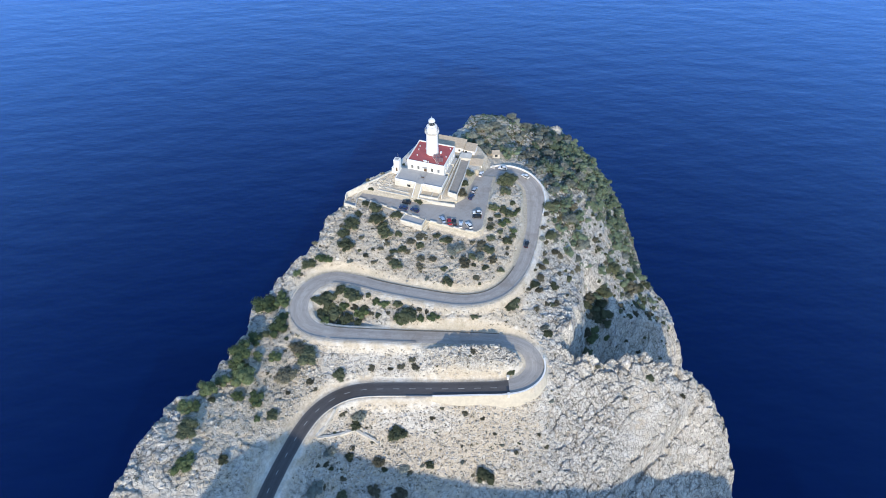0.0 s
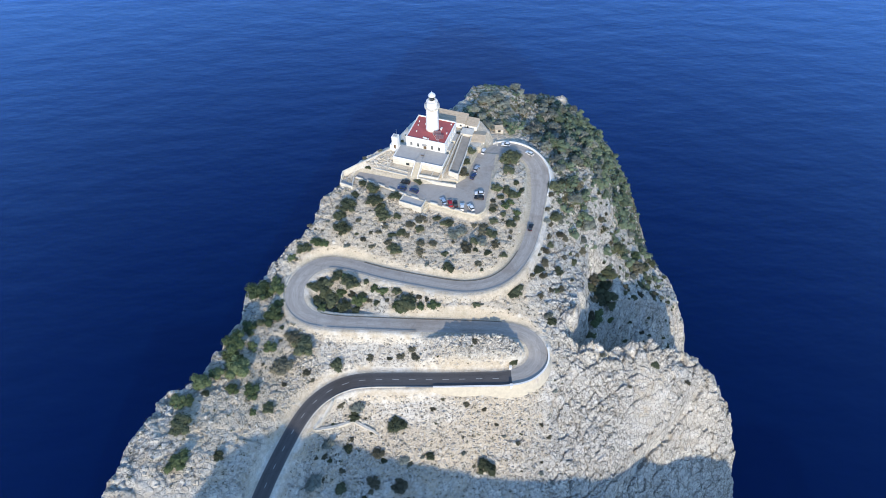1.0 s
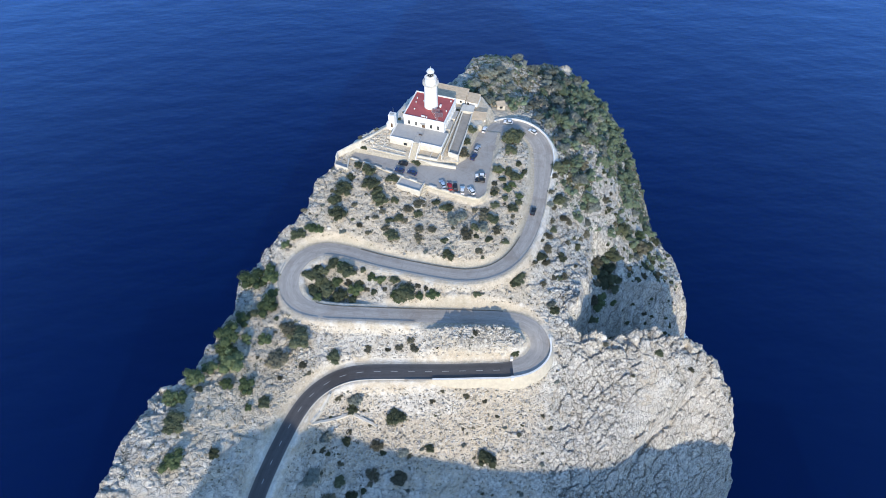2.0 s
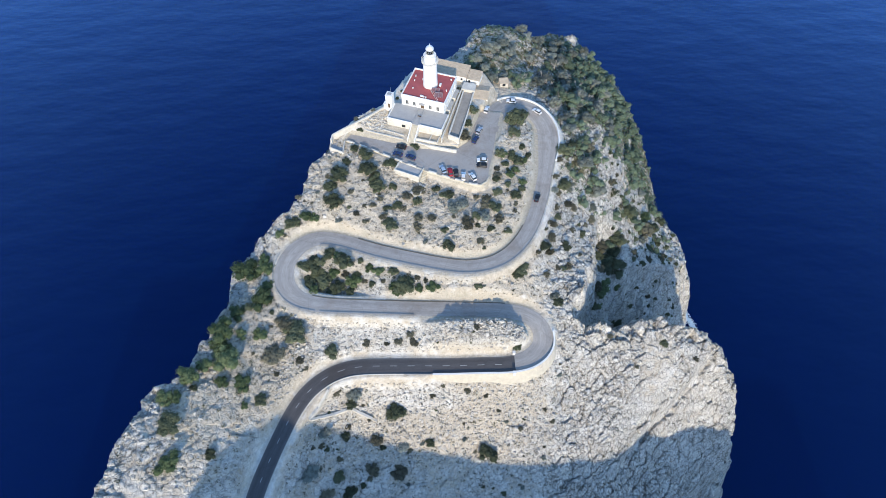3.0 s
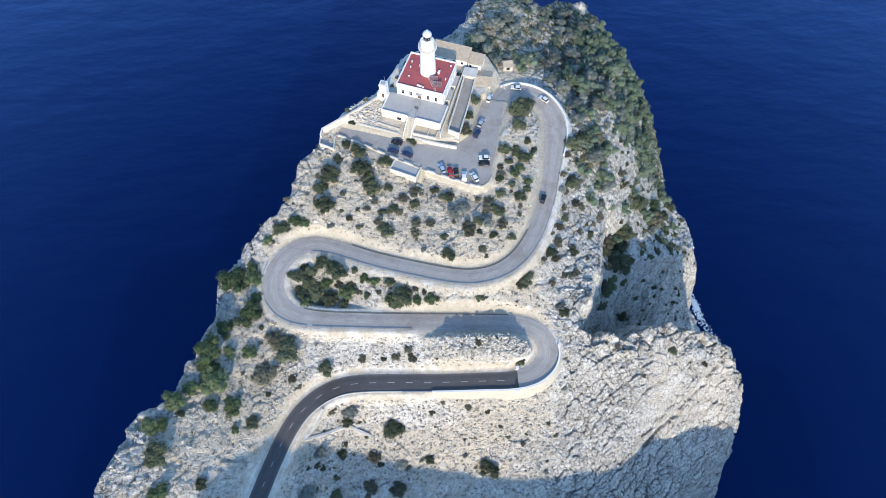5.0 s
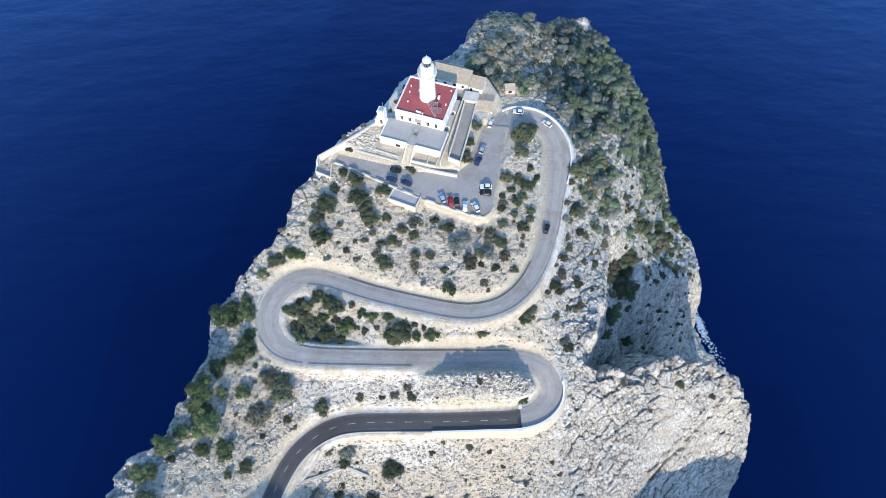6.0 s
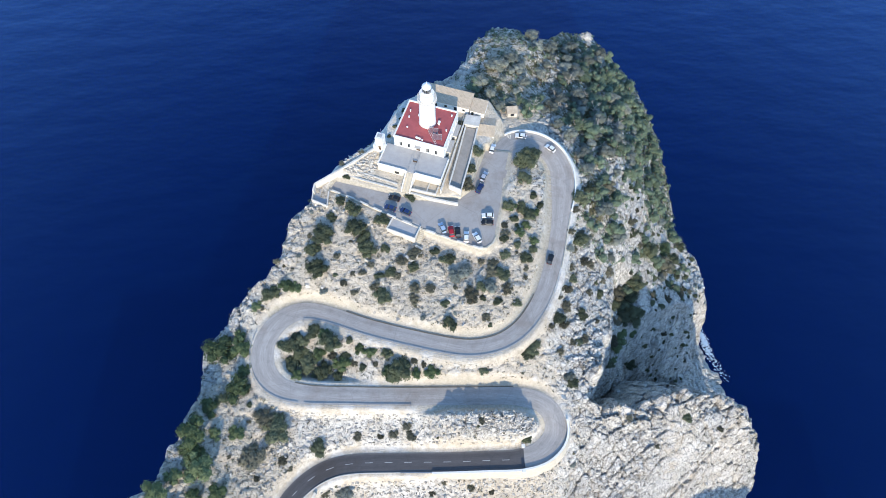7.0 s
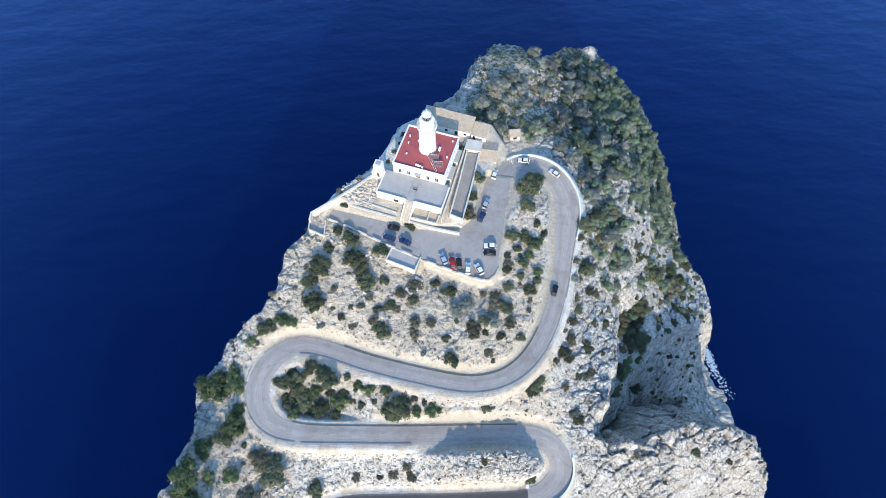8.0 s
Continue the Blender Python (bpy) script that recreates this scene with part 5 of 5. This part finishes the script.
def tree_kind(seed, material):
    """A low wind-shaped pine: tapered trunk, limbs, crown of many clumps."""
    rng = np.random.default_rng(seed)
    blobs, wood = [], bmesh.new()
    lean = rng.uniform(-0.25, 0.25, 2)
    top = Vector((lean[0], lean[1], 1.25))
    bmesh.ops.create_cone(wood, segments=7, radius1=0.11, radius2=0.05, depth=1.9, cap_ends=True, matrix=look((lean[0] / 2, lean[1] / 2, 0.35), top) @ pose(0, 0, 0, 180, 0, 0))
    for k in range(11):
        a, r, z = rng.uniform(0, 6.28), rng.uniform(0.1, 0.72), rng.uniform(0.6, 1.15)
        c = (top.x + r * math.cos(a), top.y + r * math.sin(a), z - 0.25 * r)
        blobs.append((*c, rng.uniform(0.32, 0.52)))
        rod(wood, (lean[0] * 0.6, lean[1] * 0.6, 0.45 + 0.3 * rng.random()), c, 0.03, 4)
    crown = plant_mesh("crown", seed + 50, material, blobs, 1050, 0.06)
    me = bpy.data.meshes.new("trunk")
    wood.to_mesh(me)
    wood.free()
    me.materials.append(M_BARK)
    return crown, me


SHRUBS = [shrub_kind(s, m) for s, m in ((1, M_LEAF), (2, M_LEAF), (3, M_LEAF), (4, M_BROWN), (5, M_BROWN), (6, M_GREY), (7, M_GREEN), (8, M_GREEN))]
TREES = [tree_kind(s, m) for s, m in ((11, M_PINE), (12, M_PINE), (13, M_GREY), (14, M_PINE), (15, M_GREY))]
rnd = random.Random(7)


def plant(name, meshes, x, y, z, r, label, category, group, tall=1.0):
    crown, stem = meshes
    ob = new(name, crown)
    ob.matrix_world = pose(x, y, z, 0, 0, rnd.uniform(0, 360)) @ Matrix.Diagonal((r, r * rnd.uniform(0.85, 1.1), r * tall, 1))
    new(stem.name, stem).parent = ob
    return tagged(ob, label, category, group)


HILL_TOP = [(-28.2, 171.2, 2.9), (-34.7, 168.8, 1.6), (-37.2, 162.4, 3.8), (-40.1, 158.1, 2.3), (-38.1, 151.6, 3.4), (-32.2, 174.5, 1.8), (-27, 164.8, 3.4), (-24.4, 161.8, 2.3), (-23.1, 157.5, 3.1),
            (-18.6, 167.5, 2.3), (-17.6, 158.5, 1.6), (-32.3, 155.8, 1.2), (-28.4, 160.6, 0.7), (-21.9, 153.3, 1.2), (-8.9, 156.5, 2.2), (-12.5, 154.4, 1.8), (-9, 152.4, 1.8), (-2.6, 157.3, 1.5), (0.4, 154.4, 1.5),
            (2.3, 154.6, 1.7), (6.6, 150.7, 2.5), (3.3, 148.8, 2.2), (-18.3, 144, 2.7), (-8.5, 145.8, 1.6), (-4.1, 145.4, 1.6), (-9, 142.5, 1.6), (11.7, 153.8, 1.1), (15.1, 153.2, 1.7), (8, 143, 2.5), (17.7, 149.7, 2.5)]
HILL_MID = [(19.6, 163.1, 1.4), (21.1, 172.3, 2.0), (14.2, 145.8, 2.2), (-10, 175.5, 1.9), (8.2, 177.8, 2.0), (-16.1, 151, 1.9), (-19.4, 150, 1.6), (-27.4, 150.5, 0.9), (-24.4, 150.6, 1.1), (-30.2, 147.6, 1.2),
            (-35.9, 145.6, 1.3), (-14.2, 150.1, 1.2), (-26.8, 145, 1.1), (-20.8, 146.5, 1.4), (11.4, 145.4, 1.7), (19.2, 145.1, 1.7), (14.4, 150.4, 1.7), (-26, 191, 0.9), (-32.2, 187, 1.1), (-30.5, 182.6, 1.2),
            (6.9, 203.0, 1.3), (11.7, 191.2, 2.2), (8.4, 179.6, 1.7), (9.5, 184.4, 1.7)]
LOOP = [(28.1, 190.0, 4.3), (30.4, 193.6, 2.8), (27.3, 182.8, 2.5), (21.9, 172.2, 1.7), (27.4, 170.2, 2.3), (24.1, 163.6, 1.6), (28.4, 161.3, 1.6), (19.2, 156, 1.7), (25.3, 155.5, 2.1), (29.7, 177.2, 1.4), (25.3, 172.6, 2.0), (29.6, 171.2, 1.7), (31.8, 174.2, 1.2), (26.4, 166.6, 1.5), (19.4, 165.6, 1.2), (28.2, 158.4, 1.5), (23.2, 159.6, 1.3),
        (22.6, 168, 1.4), (18.9, 161.1, 1.4), (22.1, 141.2, 1.5), (16.2, 141.4, 1.4), (12.2, 136.6, 1.4), (13.5, 134.6, 0.8), (1.9, 134.6, 2.3), (0.4, 141, 1.4)]
HAIRPIN = [(-47.3, 130.2, 2.0), (-43.8, 129.6, 2.9), (-40.9, 126.6, 4.0), (-33.7, 131, 3.1), (-35.5, 123.3, 2.8), (-30.3, 124.9, 2.5), (-38.8, 134.0, 2.4), (-25, 129, 1.7), (-21.8, 127.9, 2.0), (-16.9, 127.4, 1.8),
           (-13.2, 122.2, 3.6), (-15.9, 121.7, 2.2), (-3.6, 122, 2.2), (-26.6, 125.2, 1.1), (-29.3, 127.2, 1.4), (-46, 126.4, 1.5), (-38.2, 122.4, 1.3), (-33, 127.6, 1.4), (-28, 131.2, 1.2), (-44.2, 133.2, 1.4), (-20.2, 124.6, 0.9), (-9, 125, 1.0), (11.3, 122, 1.4), (-45.5, 124.2, 2.0), (-43, 121.6, 1.6), (-36.8, 128.4, 2.4), (-41.8, 131.6, 2.0), (-35.8, 133.6, 1.6), (-31.2, 121.9, 1.8), (-23.8, 124, 1.3), (-8.2, 121.4, 1.7), (26.4, 129.0, 2.6), (24.4, 127.1, 2.0)]
SLOPE = [(-47.6, 107.4, 4.0), (-50.9, 109.7, 2.7), (-53, 99.5, 3.7), (-36.2, 102.6, 2.6), (-55.4, 86.5, 2.2), (-25.3, 105.6, 1.3), (-14.9, 105.8, 1.3), (-11, 107.7, 1.3), (-34.3, 90.8, 1.3), (-29.3, 90.8, 2.3),
         (-30.2, 88.2, 2.0), (-15.6, 86.2, 3.0), (-37.8, 79.4, 2.0), (-31.7, 79.4, 1.8), (-21.9, 78.4, 2.0), (-13.2, 76.7, 1.9), (-37.3, 75.4, 1.1), (-41.2, 68, 2.8), (-33.3, 67.8, 1.9), (-23.2, 70.2, 2.1),
         (-14.6, 70, 2.8), (-29.7, 63.9, 2.4), (-36.5, 62.3, 2.3), (-4.9, 77.8, 1.7), (-33, 72.6, 0.9), (-45.6, 99, 1.5), (-43.7, 97.2, 0.9), (13.9, 74.9, 3.3), (-9.9, 105.3, 1.6), (10.1, 108.2, 0.9), (23.5, 104.1, 1.5)]
WEST = [(-66.6, 129.8, 4.3), (-60.3, 130.2, 2.8), (-58.2, 123.1, 2.0), (-59.3, 118.3, 3.7), (-66.4, 113, 2.7), (-68.9, 106.1, 3.6), (-66.3, 96.9, 4.0), (-67.2, 100.5, 2.7), (-63.5, 105.7, 1.8), (-58.1, 105.9, 2.0),
        (-74.9, 91.1, 3.1), (-71.7, 94.7, 2.2), (-66.3, 90.3, 1.9), (-60.8, 90.5, 2.6), (-59.4, 84.1, 1.2), (-76.5, 76.7, 3.3), (-79.5, 84.2, 2.2), (-76.5, 84.4, 1.8), (-74.5, 67.1, 3.3), (-65.5, 69.9, 1.6),
        (-72.9, 87.8, 1.1), (-56.5, 142, 1.7), (-61.3, 133.7, 1.7), (-69.6, 101.3, 2.2), (-63.8, 115.3, 1.6), (-47.5, 147.5, 2.4), (-52.1, 145.6, 2.4), (-44.8, 147, 1.8)]
EAST = [(56.6, 110.6, 1.0), (79, 112.4, 2.0), (67.6, 103.3, 0.8), (93.8, 109.9, 1.2), (38.4, 119.8, 1.9), (71.4, 154.5, 3.3), (62, 141.5, 3.0), (93.2, 164, 1.6), (111, 181, 1.5), (93, 177.8, 4.6), (80.9, 178, 4.1),
        (43.4, 140.4, 2.0), (45, 164.3, 2.5), (46.5, 158.2, 1.9), (37.9, 141.3, 1.5), (36.8, 136.4, 1.7), (38.6, 147.5, 1.4), (52, 150, 1.6), (58, 160, 2.0), (99, 190, 2.2), (104, 172, 1.3), (86, 170, 1.6), (66, 160, 3.2), (63, 154, 2.4), (60.5, 134, 2.2), (64, 148, 2.0), (70, 163, 1.6)]
GULLY = [(74.1, 164.5, 3.8), (72.4, 161.2, 3.8), (69.1, 156.2, 3.3), (73.2, 153.8, 3.3), (65.9, 156, 2.3), (66.2, 144.7, 3.7), (64.6, 140.4, 2.7), (74.9, 148.9, 1.9), (64.1, 137.1, 1.8), (81.2, 143.7, 2.7), (76.9, 165.1, 2.4), (74.7, 151.2, 2.4), (67.5, 150, 3.4),
         (84.1, 162.7, 1.2), (87.7, 158.8, 1.2), (95, 171.7, 1.2), (102.8, 177.9, 1.6), (90.1, 175.7, 1.5), (100.4, 184.6, 3.3), (94.7, 185, 3.2), (110.8, 196, 2.9), (103.1, 169.2, 1.3), (101.2, 162.1, 1.3), (87.8, 153.8, 1.2), (87, 149.9, 1.5), (97.4, 155.5, 1.3)]
BESIDE = [(41.6, 166.1, 1.3), (40.6, 160.6, 1.7), (42.8, 161.5, 1.3), (45.9, 167.4, 1.4), (41.4, 155.3, 1.1), (41.4, 151.8, 1.7), (39.8, 148.1, 1.3), (35.4, 138.1, 2), (38.1, 142.6, 1.3), (43.3, 132.9, 1.7), (41.5, 131.7, 1.3), (49, 158.6, 1.8), (47.1, 148.5, 1.2), (50.9, 153.6, 1),
          (49.3, 139.7, 0.8), (39.6, 131.5, 0.9), (37.4, 121.5, 1.6), (54, 155.4, 1.2), (59.1, 165.4, 1.9), (64.2, 177.3, 2), (57.8, 170.3, 1.5), (56.4, 178.3, 2.1), (45.4, 178.3, 2.8), (43.9, 174, 1.4), (35.8, 144.3, 1), (37, 147.2, 0.8), (35.1, 128.5, 1.1), (62.5, 184.5, 2), (70.7, 182.5, 2),
          (72.6, 179.9, 2.3), (58.6, 187.4, 2.6), (50.4, 182.4, 2.4)]
for rows, lab in ((HILL_TOP, "rounded dark green shrub on the dry hillside"), (HILL_MID, "small dusty green shrub on the stony hill"), (LOOP, "dark shrub on the stony ground inside the road loop"),
                  (HAIRPIN, "dense green shrub inside the hairpin bend"), (SLOPE, "dark green shrub on the lower rocky slope"), (WEST, "leafy green shrub along the cliff edge"), (EAST, "dark shrub on the pale eastern rocks"), (GULLY, "dense dark shrub on the shaded gully wall"), (BESIDE, "dusty green shrub on the steep rocks below the road")):
    grow = 1.34 if rows is WEST else 1.26
    zs = ground_z([(a, b) for a, b, _ in rows])
    for (x, y, r), z in zip(rows, zs):
        big, small = ((6, 7, 6, 7, 1), (6, 0, 3)) if rows is WEST else ((0, 1, 2, 6, 7), (0, 2, 3)) if rows in (HAIRPIN, GULLY, LOOP) else ((0, 4, 2, 3, 1, 5), (0, 3, 4, 3, 4, 5))
        big = (0, 1, 2, 6) if rows is HILL_TOP and r > 2.7 else big
        kind = rnd.choice(big if r > 1.45 else small)
        plant("shrub", SHRUBS[kind], x, y, z - 0.1, r * grow, lab, "shrub", "shrubs on the headland", rnd.uniform(0.6, 0.9))


def scatter(n, box, weight, seed, gap):
    """Random spots in a plan box, kept where weight says so and not closer than gap."""
    rng = np.random.default_rng(seed)
    q = np.c_[rng.uniform(box[0], box[1], n), rng.uniform(box[2], box[3], n)]
    h, m = surface(q)
    keep = (rng.random(n) < weight(q, m)) & (h > 4) & (m["calm"] > 0.55)
    q, h = q[keep], h[keep]
    out, cells = [], {}
    for p, z in zip(q, h):
        c = (int(p[0] // gap), int(p[1] // gap))
        if any(np.hypot(*(p - o)) < gap for i in (-1, 0, 1) for j in (-1, 0, 1) for o in cells.get((c[0] + i, c[1] + j), ())):
            continue
        cells.setdefault(c, []).append(p)
        out.append((float(p[0]), float(p[1]), float(z)))
    return out


for x, y, z in scatter(5200, (4, 122, 158, 294), lambda q, m: m["wood"] * (m["edge"] > np.where(q[:, 1] > 200, 7.5, 5.0)) * np.where((q[:, 0] < 48) & (q[:, 1] > 222), 0.10, 0.5) * ((m["edge"] > 7) | (q[:, 1] < 250)) * ((m["edge"] > 10) | (q[:, 0] > 34)), 21, 3.3)[:300]:
    r = rnd.uniform(1.7, 3.9)
    grey = rnd.random() < (0.7 if x < 62 and y > 200 else 0.3 if x < 75 else 0.06)
    plant("pine_tree", TREES[rnd.choice((2, 4)) if grey else rnd.choice((0, 1, 3))], x, y, z - 0.5, r, "low wind-shaped grey green pine on the wooded slope" if grey else "low wind-shaped green pine on the wooded slope", "tree", "pines on the wooded slope", rnd.uniform(0.7, 1.0))


for x, y, z in scatter(1500, (-60, 40, 64, 186), lambda q, m: np.clip(0.12 + m["green"], 0, 1), 22, 2.6)[:105]:
    plant("low_bush", SHRUBS[rnd.choice((3, 4, 3, 4, 0, 5))], x, y, z - 0.1, rnd.uniform(0.6, 1.35), "low dry brownish bush on the stony ground", "bush", "low bushes on the headland", rnd.uniform(0.55, 0.85))
for x, y, z in scatter(1600, (70, 124, 140, 196), lambda q, m: 0.5 + 0 * q[:, 0], 24, 2.8)[:95]:
    plant("tuft", SHRUBS[rnd.choice((0, 1, 2, 3))], x, y, z - 0.1, rnd.uniform(0.7, 1.7), "small dark tuft clinging to the shaded cliff", "bush", "tufts on the gully wall", rnd.uniform(0.7, 1.0))
SEAWARD = [(-11.6, -4), (-11.2, 0.5), (-10.8, 4.5), (-10.4, 8), (-8.6, 12), (-7.8, 15.5), (-8.6, 19), (-3, 22.4), (4, 22.6), (10, 22.4)]
for u, v in SEAWARD:
    p = SITE @ Vector((u + rnd.uniform(-0.4, 0.4), v, 0))
    plant("shrub", SHRUBS[rnd.choice((0, 1, 2))], p.x, p.y, float(ground_z([(p.x, p.y)])[0]), rnd.uniform(0.9, 1.6), "leafy dark shrub on the seaward edge behind the house", "shrub", "shrubs on the headland", 0.8)


def dead_tree(x, y, seed):
    rng = random.Random(seed)
    z = float(ground_z([(x, y)])[0])
    ob = thing("dead_tree", pose(x, y, z), "bare bleached dead tree with forked branches", "tree", "dead trees on the slope")
    bm = bmesh.new()
    rod(bm, (0, 0, -0.5), (0.2, 0.1, 2.2), 0.14, 6)
    part("trunk", bm, M_DEAD, ob)
    for k in range(8):
        b = bmesh.new()
        a, s = rng.uniform(0, 6.28), Vector((0.2, 0.1, rng.uniform(1.2, 2.2)))
        e = s + Vector((math.cos(a) * 1.8, math.sin(a) * 1.8, rng.uniform(0.8, 1.8)))
        rod(b, s, e, 0.07, 5)
        for j in range(3):
            f = e + Vector((rng.uniform(-0.9, 0.9), rng.uniform(-0.9, 0.9), rng.uniform(0.2, 0.9)))
            rod(b, s.lerp(e, 0.5 + 0.2 * j), f, 0.04, 4)
        part("branch", b, M_DEAD, ob)


for k, (x, y) in enumerate(((58, 212), (66, 205), (46, 222), (40, 236), (72, 178), (52, 240), (60, 226), (33, 216), (64, 218), (70, 222), (50, 212), (56, 232), (78, 190), (44, 228))):
    dead_tree(x, y, k)


def scrub_stuff(name, spots, material, lo, hi, leaves, label, seed):
    """Small uncounted tufts joined into one mesh."""
    rng = np.random.default_rng(seed)
    n = len(spots)
    p = np.repeat(np.array(spots), leaves, 0)
    r = np.repeat(rng.uniform(lo, hi, n), leaves)
    d = rng.normal(size=(len(p), 3))
    d /= np.linalg.norm(d, axis=1)[:, None]
    d[:, 2] = np.abs(d[:, 2])
    c = p + d * (r * rng.uniform(0.5, 1.0, len(p)))[:, None] * np.array((1, 1, 0.8))
    t = np.cross(d + rng.normal(size=d.shape) * 0.5, rng.normal(size=d.shape))
    t /= np.linalg.norm(t, axis=1)[:, None]
    b = np.cross(t, d)
    s = (r * 0.3)[:, None]
    v = np.stack([c - t * s, c + b * s * 0.6, c + t * s, c - b * s * 0.6], 1).reshape(-1, 3)
    me = bpy.data.meshes.new(name)
    me.from_pydata(v.tolist(), [], np.arange(len(v)).reshape(-1, 4).tolist())
    me.materials.append(material)
    return tagged(new(name, me), label, "vegetation", kind="stuff")


dry = scatter(32000, (-88, 60, 62, 200), lambda q, m: np.clip(0.14 + m["green"] * 1.1, 0, 0.8) * np.where(q[:, 0] > 34, 0.35, 1.0), 31, 0.9)
scrub_stuff("dry_scrub", dry, M_BROWN, 0.28, 0.8, 10, "low dry brown scrub between the rocks", 41)
grn = scatter(7000, (-90, 125, 60, 292), lambda q, m: np.clip(m["green"] * 0.55 + 0.35 * m["wood"], 0, 0.8) * np.where((q[:, 0] > 34) & (q[:, 1] < 125), 0.3, 1.0), 32, 1.2)
scrub_stuff("green_scrub", grn, M_LEAF, 0.3, 0.9, 16, "low dark green scrub tufts", 42)
wd = scatter(9500, (6, 120, 160, 292), lambda q, m: m["wood"] * np.where((q[:, 0] < 50) & (q[:, 1] > 215), 0.14, 0.7), 33, 1.3)
scrub_stuff("undergrowth", wd, M_PINE, 0.5, 1.4, 26, "dense green undergrowth on the wooded slope", 43)


def rock_material():
    n = Nodes("loose_limestone", 0.92, 0, 0.15)
    base = n.ramp(n.island(), (0.0, (0.29, 0.26, 0.22)), (0.5, (0.48, 0.44, 0.375)), (1.0, (0.66, 0.62, 0.55)))
    n.color(n.mix(0.4, base, n.ramp(n.noise(1.6, 5, 0.7), (0.3, (0.28, 0.255, 0.215)), (0.7, (0.70, 0.66, 0.59)))))
    n.bump(n.noise(3.0, 5, 0.7), 0.6, 0.12)
    return n.m


M_ROCK = rock_material()


def rock_stuff(name, spots, lo, hi, label, seed, power=2.2):
    """Angular stones joined into one mesh: squashed, jittered eight-corner blocks with a broken top."""
    rng = np.random.default_rng(seed)
    n = len(spots)
    base = np.array([(-1, -1, -1), (1, -1, -1), (1, 1, -1), (-1, 1, -1), (-0.8, -0.8, 0.7), (0.8, -0.8, 0.7), (0.8, 0.8, 0.7), (-0.8, 0.8, 0.7), (0, 0, 1.15)], float)
    faces = np.array([(0, 1, 5, 4), (1, 2, 6, 5), (2, 3, 7, 6), (3, 0, 4, 7)])
    tris = np.array([(4, 5, 8), (5, 6, 8), (6, 7, 8), (7, 4, 8)])
    r = lo + (hi - lo) * rng.random(n) ** power
    v = base[None] + rng.normal(size=(n, 9, 3)) * 0.27
    v *= rng.uniform(0.6, 1.25, (n, 1, 3)) * r[:, None, None] * np.array((1, 1, 0.75))
    a = rng.uniform(0, 6.28, n)
    ca, sa = np.cos(a)[:, None], np.sin(a)[:, None]
    x, y = v[..., 0] * ca - v[..., 1] * sa, v[..., 0] * sa + v[..., 1] * ca
    tilt = rng.normal(size=(n, 1)) * 0.35
    v = np.stack([x, y, v[..., 2] + y * tilt], -1) + np.array(spots)[:, None]
    off = np.arange(n)[:, None, None] * 9
    fs = (faces[None] + off).reshape(-1, 4).tolist() + (tris[None] + off).reshape(-1, 3).tolist()
    me = bpy.data.meshes.new(name)
    me.from_pydata(v.reshape(-1, 3).tolist(), [], fs)
    me.materials.append(M_ROCK)
    return tagged(new(name, me), label, "rocks", kind="stuff")


hillr = scatter(14000, (-90, 40, 60, 200), lambda q, m: np.clip(0.1 + 0.55 * m["rock"], 0, 1), 51, 0.55)
rock_stuff("loose_stones", hillr, 0.1, 0.5, "loose pale limestone stones on the hillside", 61, 2.6)
finr = scatter(26000, (34, 124, 68, 160), lambda q, m: 0.03, 52, 0.7)
rock_stuff("broken_rocks", finr, 0.15, 0.62, "broken white limestone blocks on the rock fin", 62, 2.0)
scr = scatter(17000, (-52, 32, 72, 114), lambda q, m: np.where(q[:, 1] > 98, 0.9, 0.6), 53, 0.35)
rock_stuff("scree", scr, 0.12, 0.48, "pale rubble scree between the road bends", 63, 2.0)

rng = np.random.default_rng(77)
crt = []
for _ in range(420):
    p = SITE @ Vector((rng.uniform(-22, -11.8), rng.uniform(-21, -12), 0))
    if p.x > -36 + (p.y - 183) * 0.9:
        crt.append((p.x, p.y))
crt = [(a, b, z + 0.05) for (a, b), z in zip(crt, ground_z(crt))]
rock_stuff("court_rubble", crt, 0.12, 0.6, "pale rock rubble beside the terrace", 64, 2.0)

# surf at the foot of the east cliff
rng = np.random.default_rng(5)
foam = bmesh.new()
for k in range(700):
    f = min(1, abs(rng.normal(0.35, 0.28)))
    x = np.interp(f, (0, 0.3, 0.6, 1), (150, 152.5, 154.5, 160)) + rng.normal() * 1.1
    y = np.interp(f, (0, 0.3, 0.6, 1), (187, 178, 168, 153)) + rng.normal() * 1.6
    r = rng.uniform(0.1, 0.55) * (1.2 - 0.6 * f)
    vs = [foam.verts.new((x + r * (0.4 + 1.1 * rng.random()) * math.cos(a), y + r * (0.4 + 1.1 * rng.random()) * math.sin(a), 0.08 + 0.002 * k)) for a in np.linspace(0, 5.6, 8)]
    foam.faces.new(vs)
tagged(mesh_object("surf_foam", foam, M_FOAM), "white surf foam at the foot of the cliff", "foam", kind="stuff")
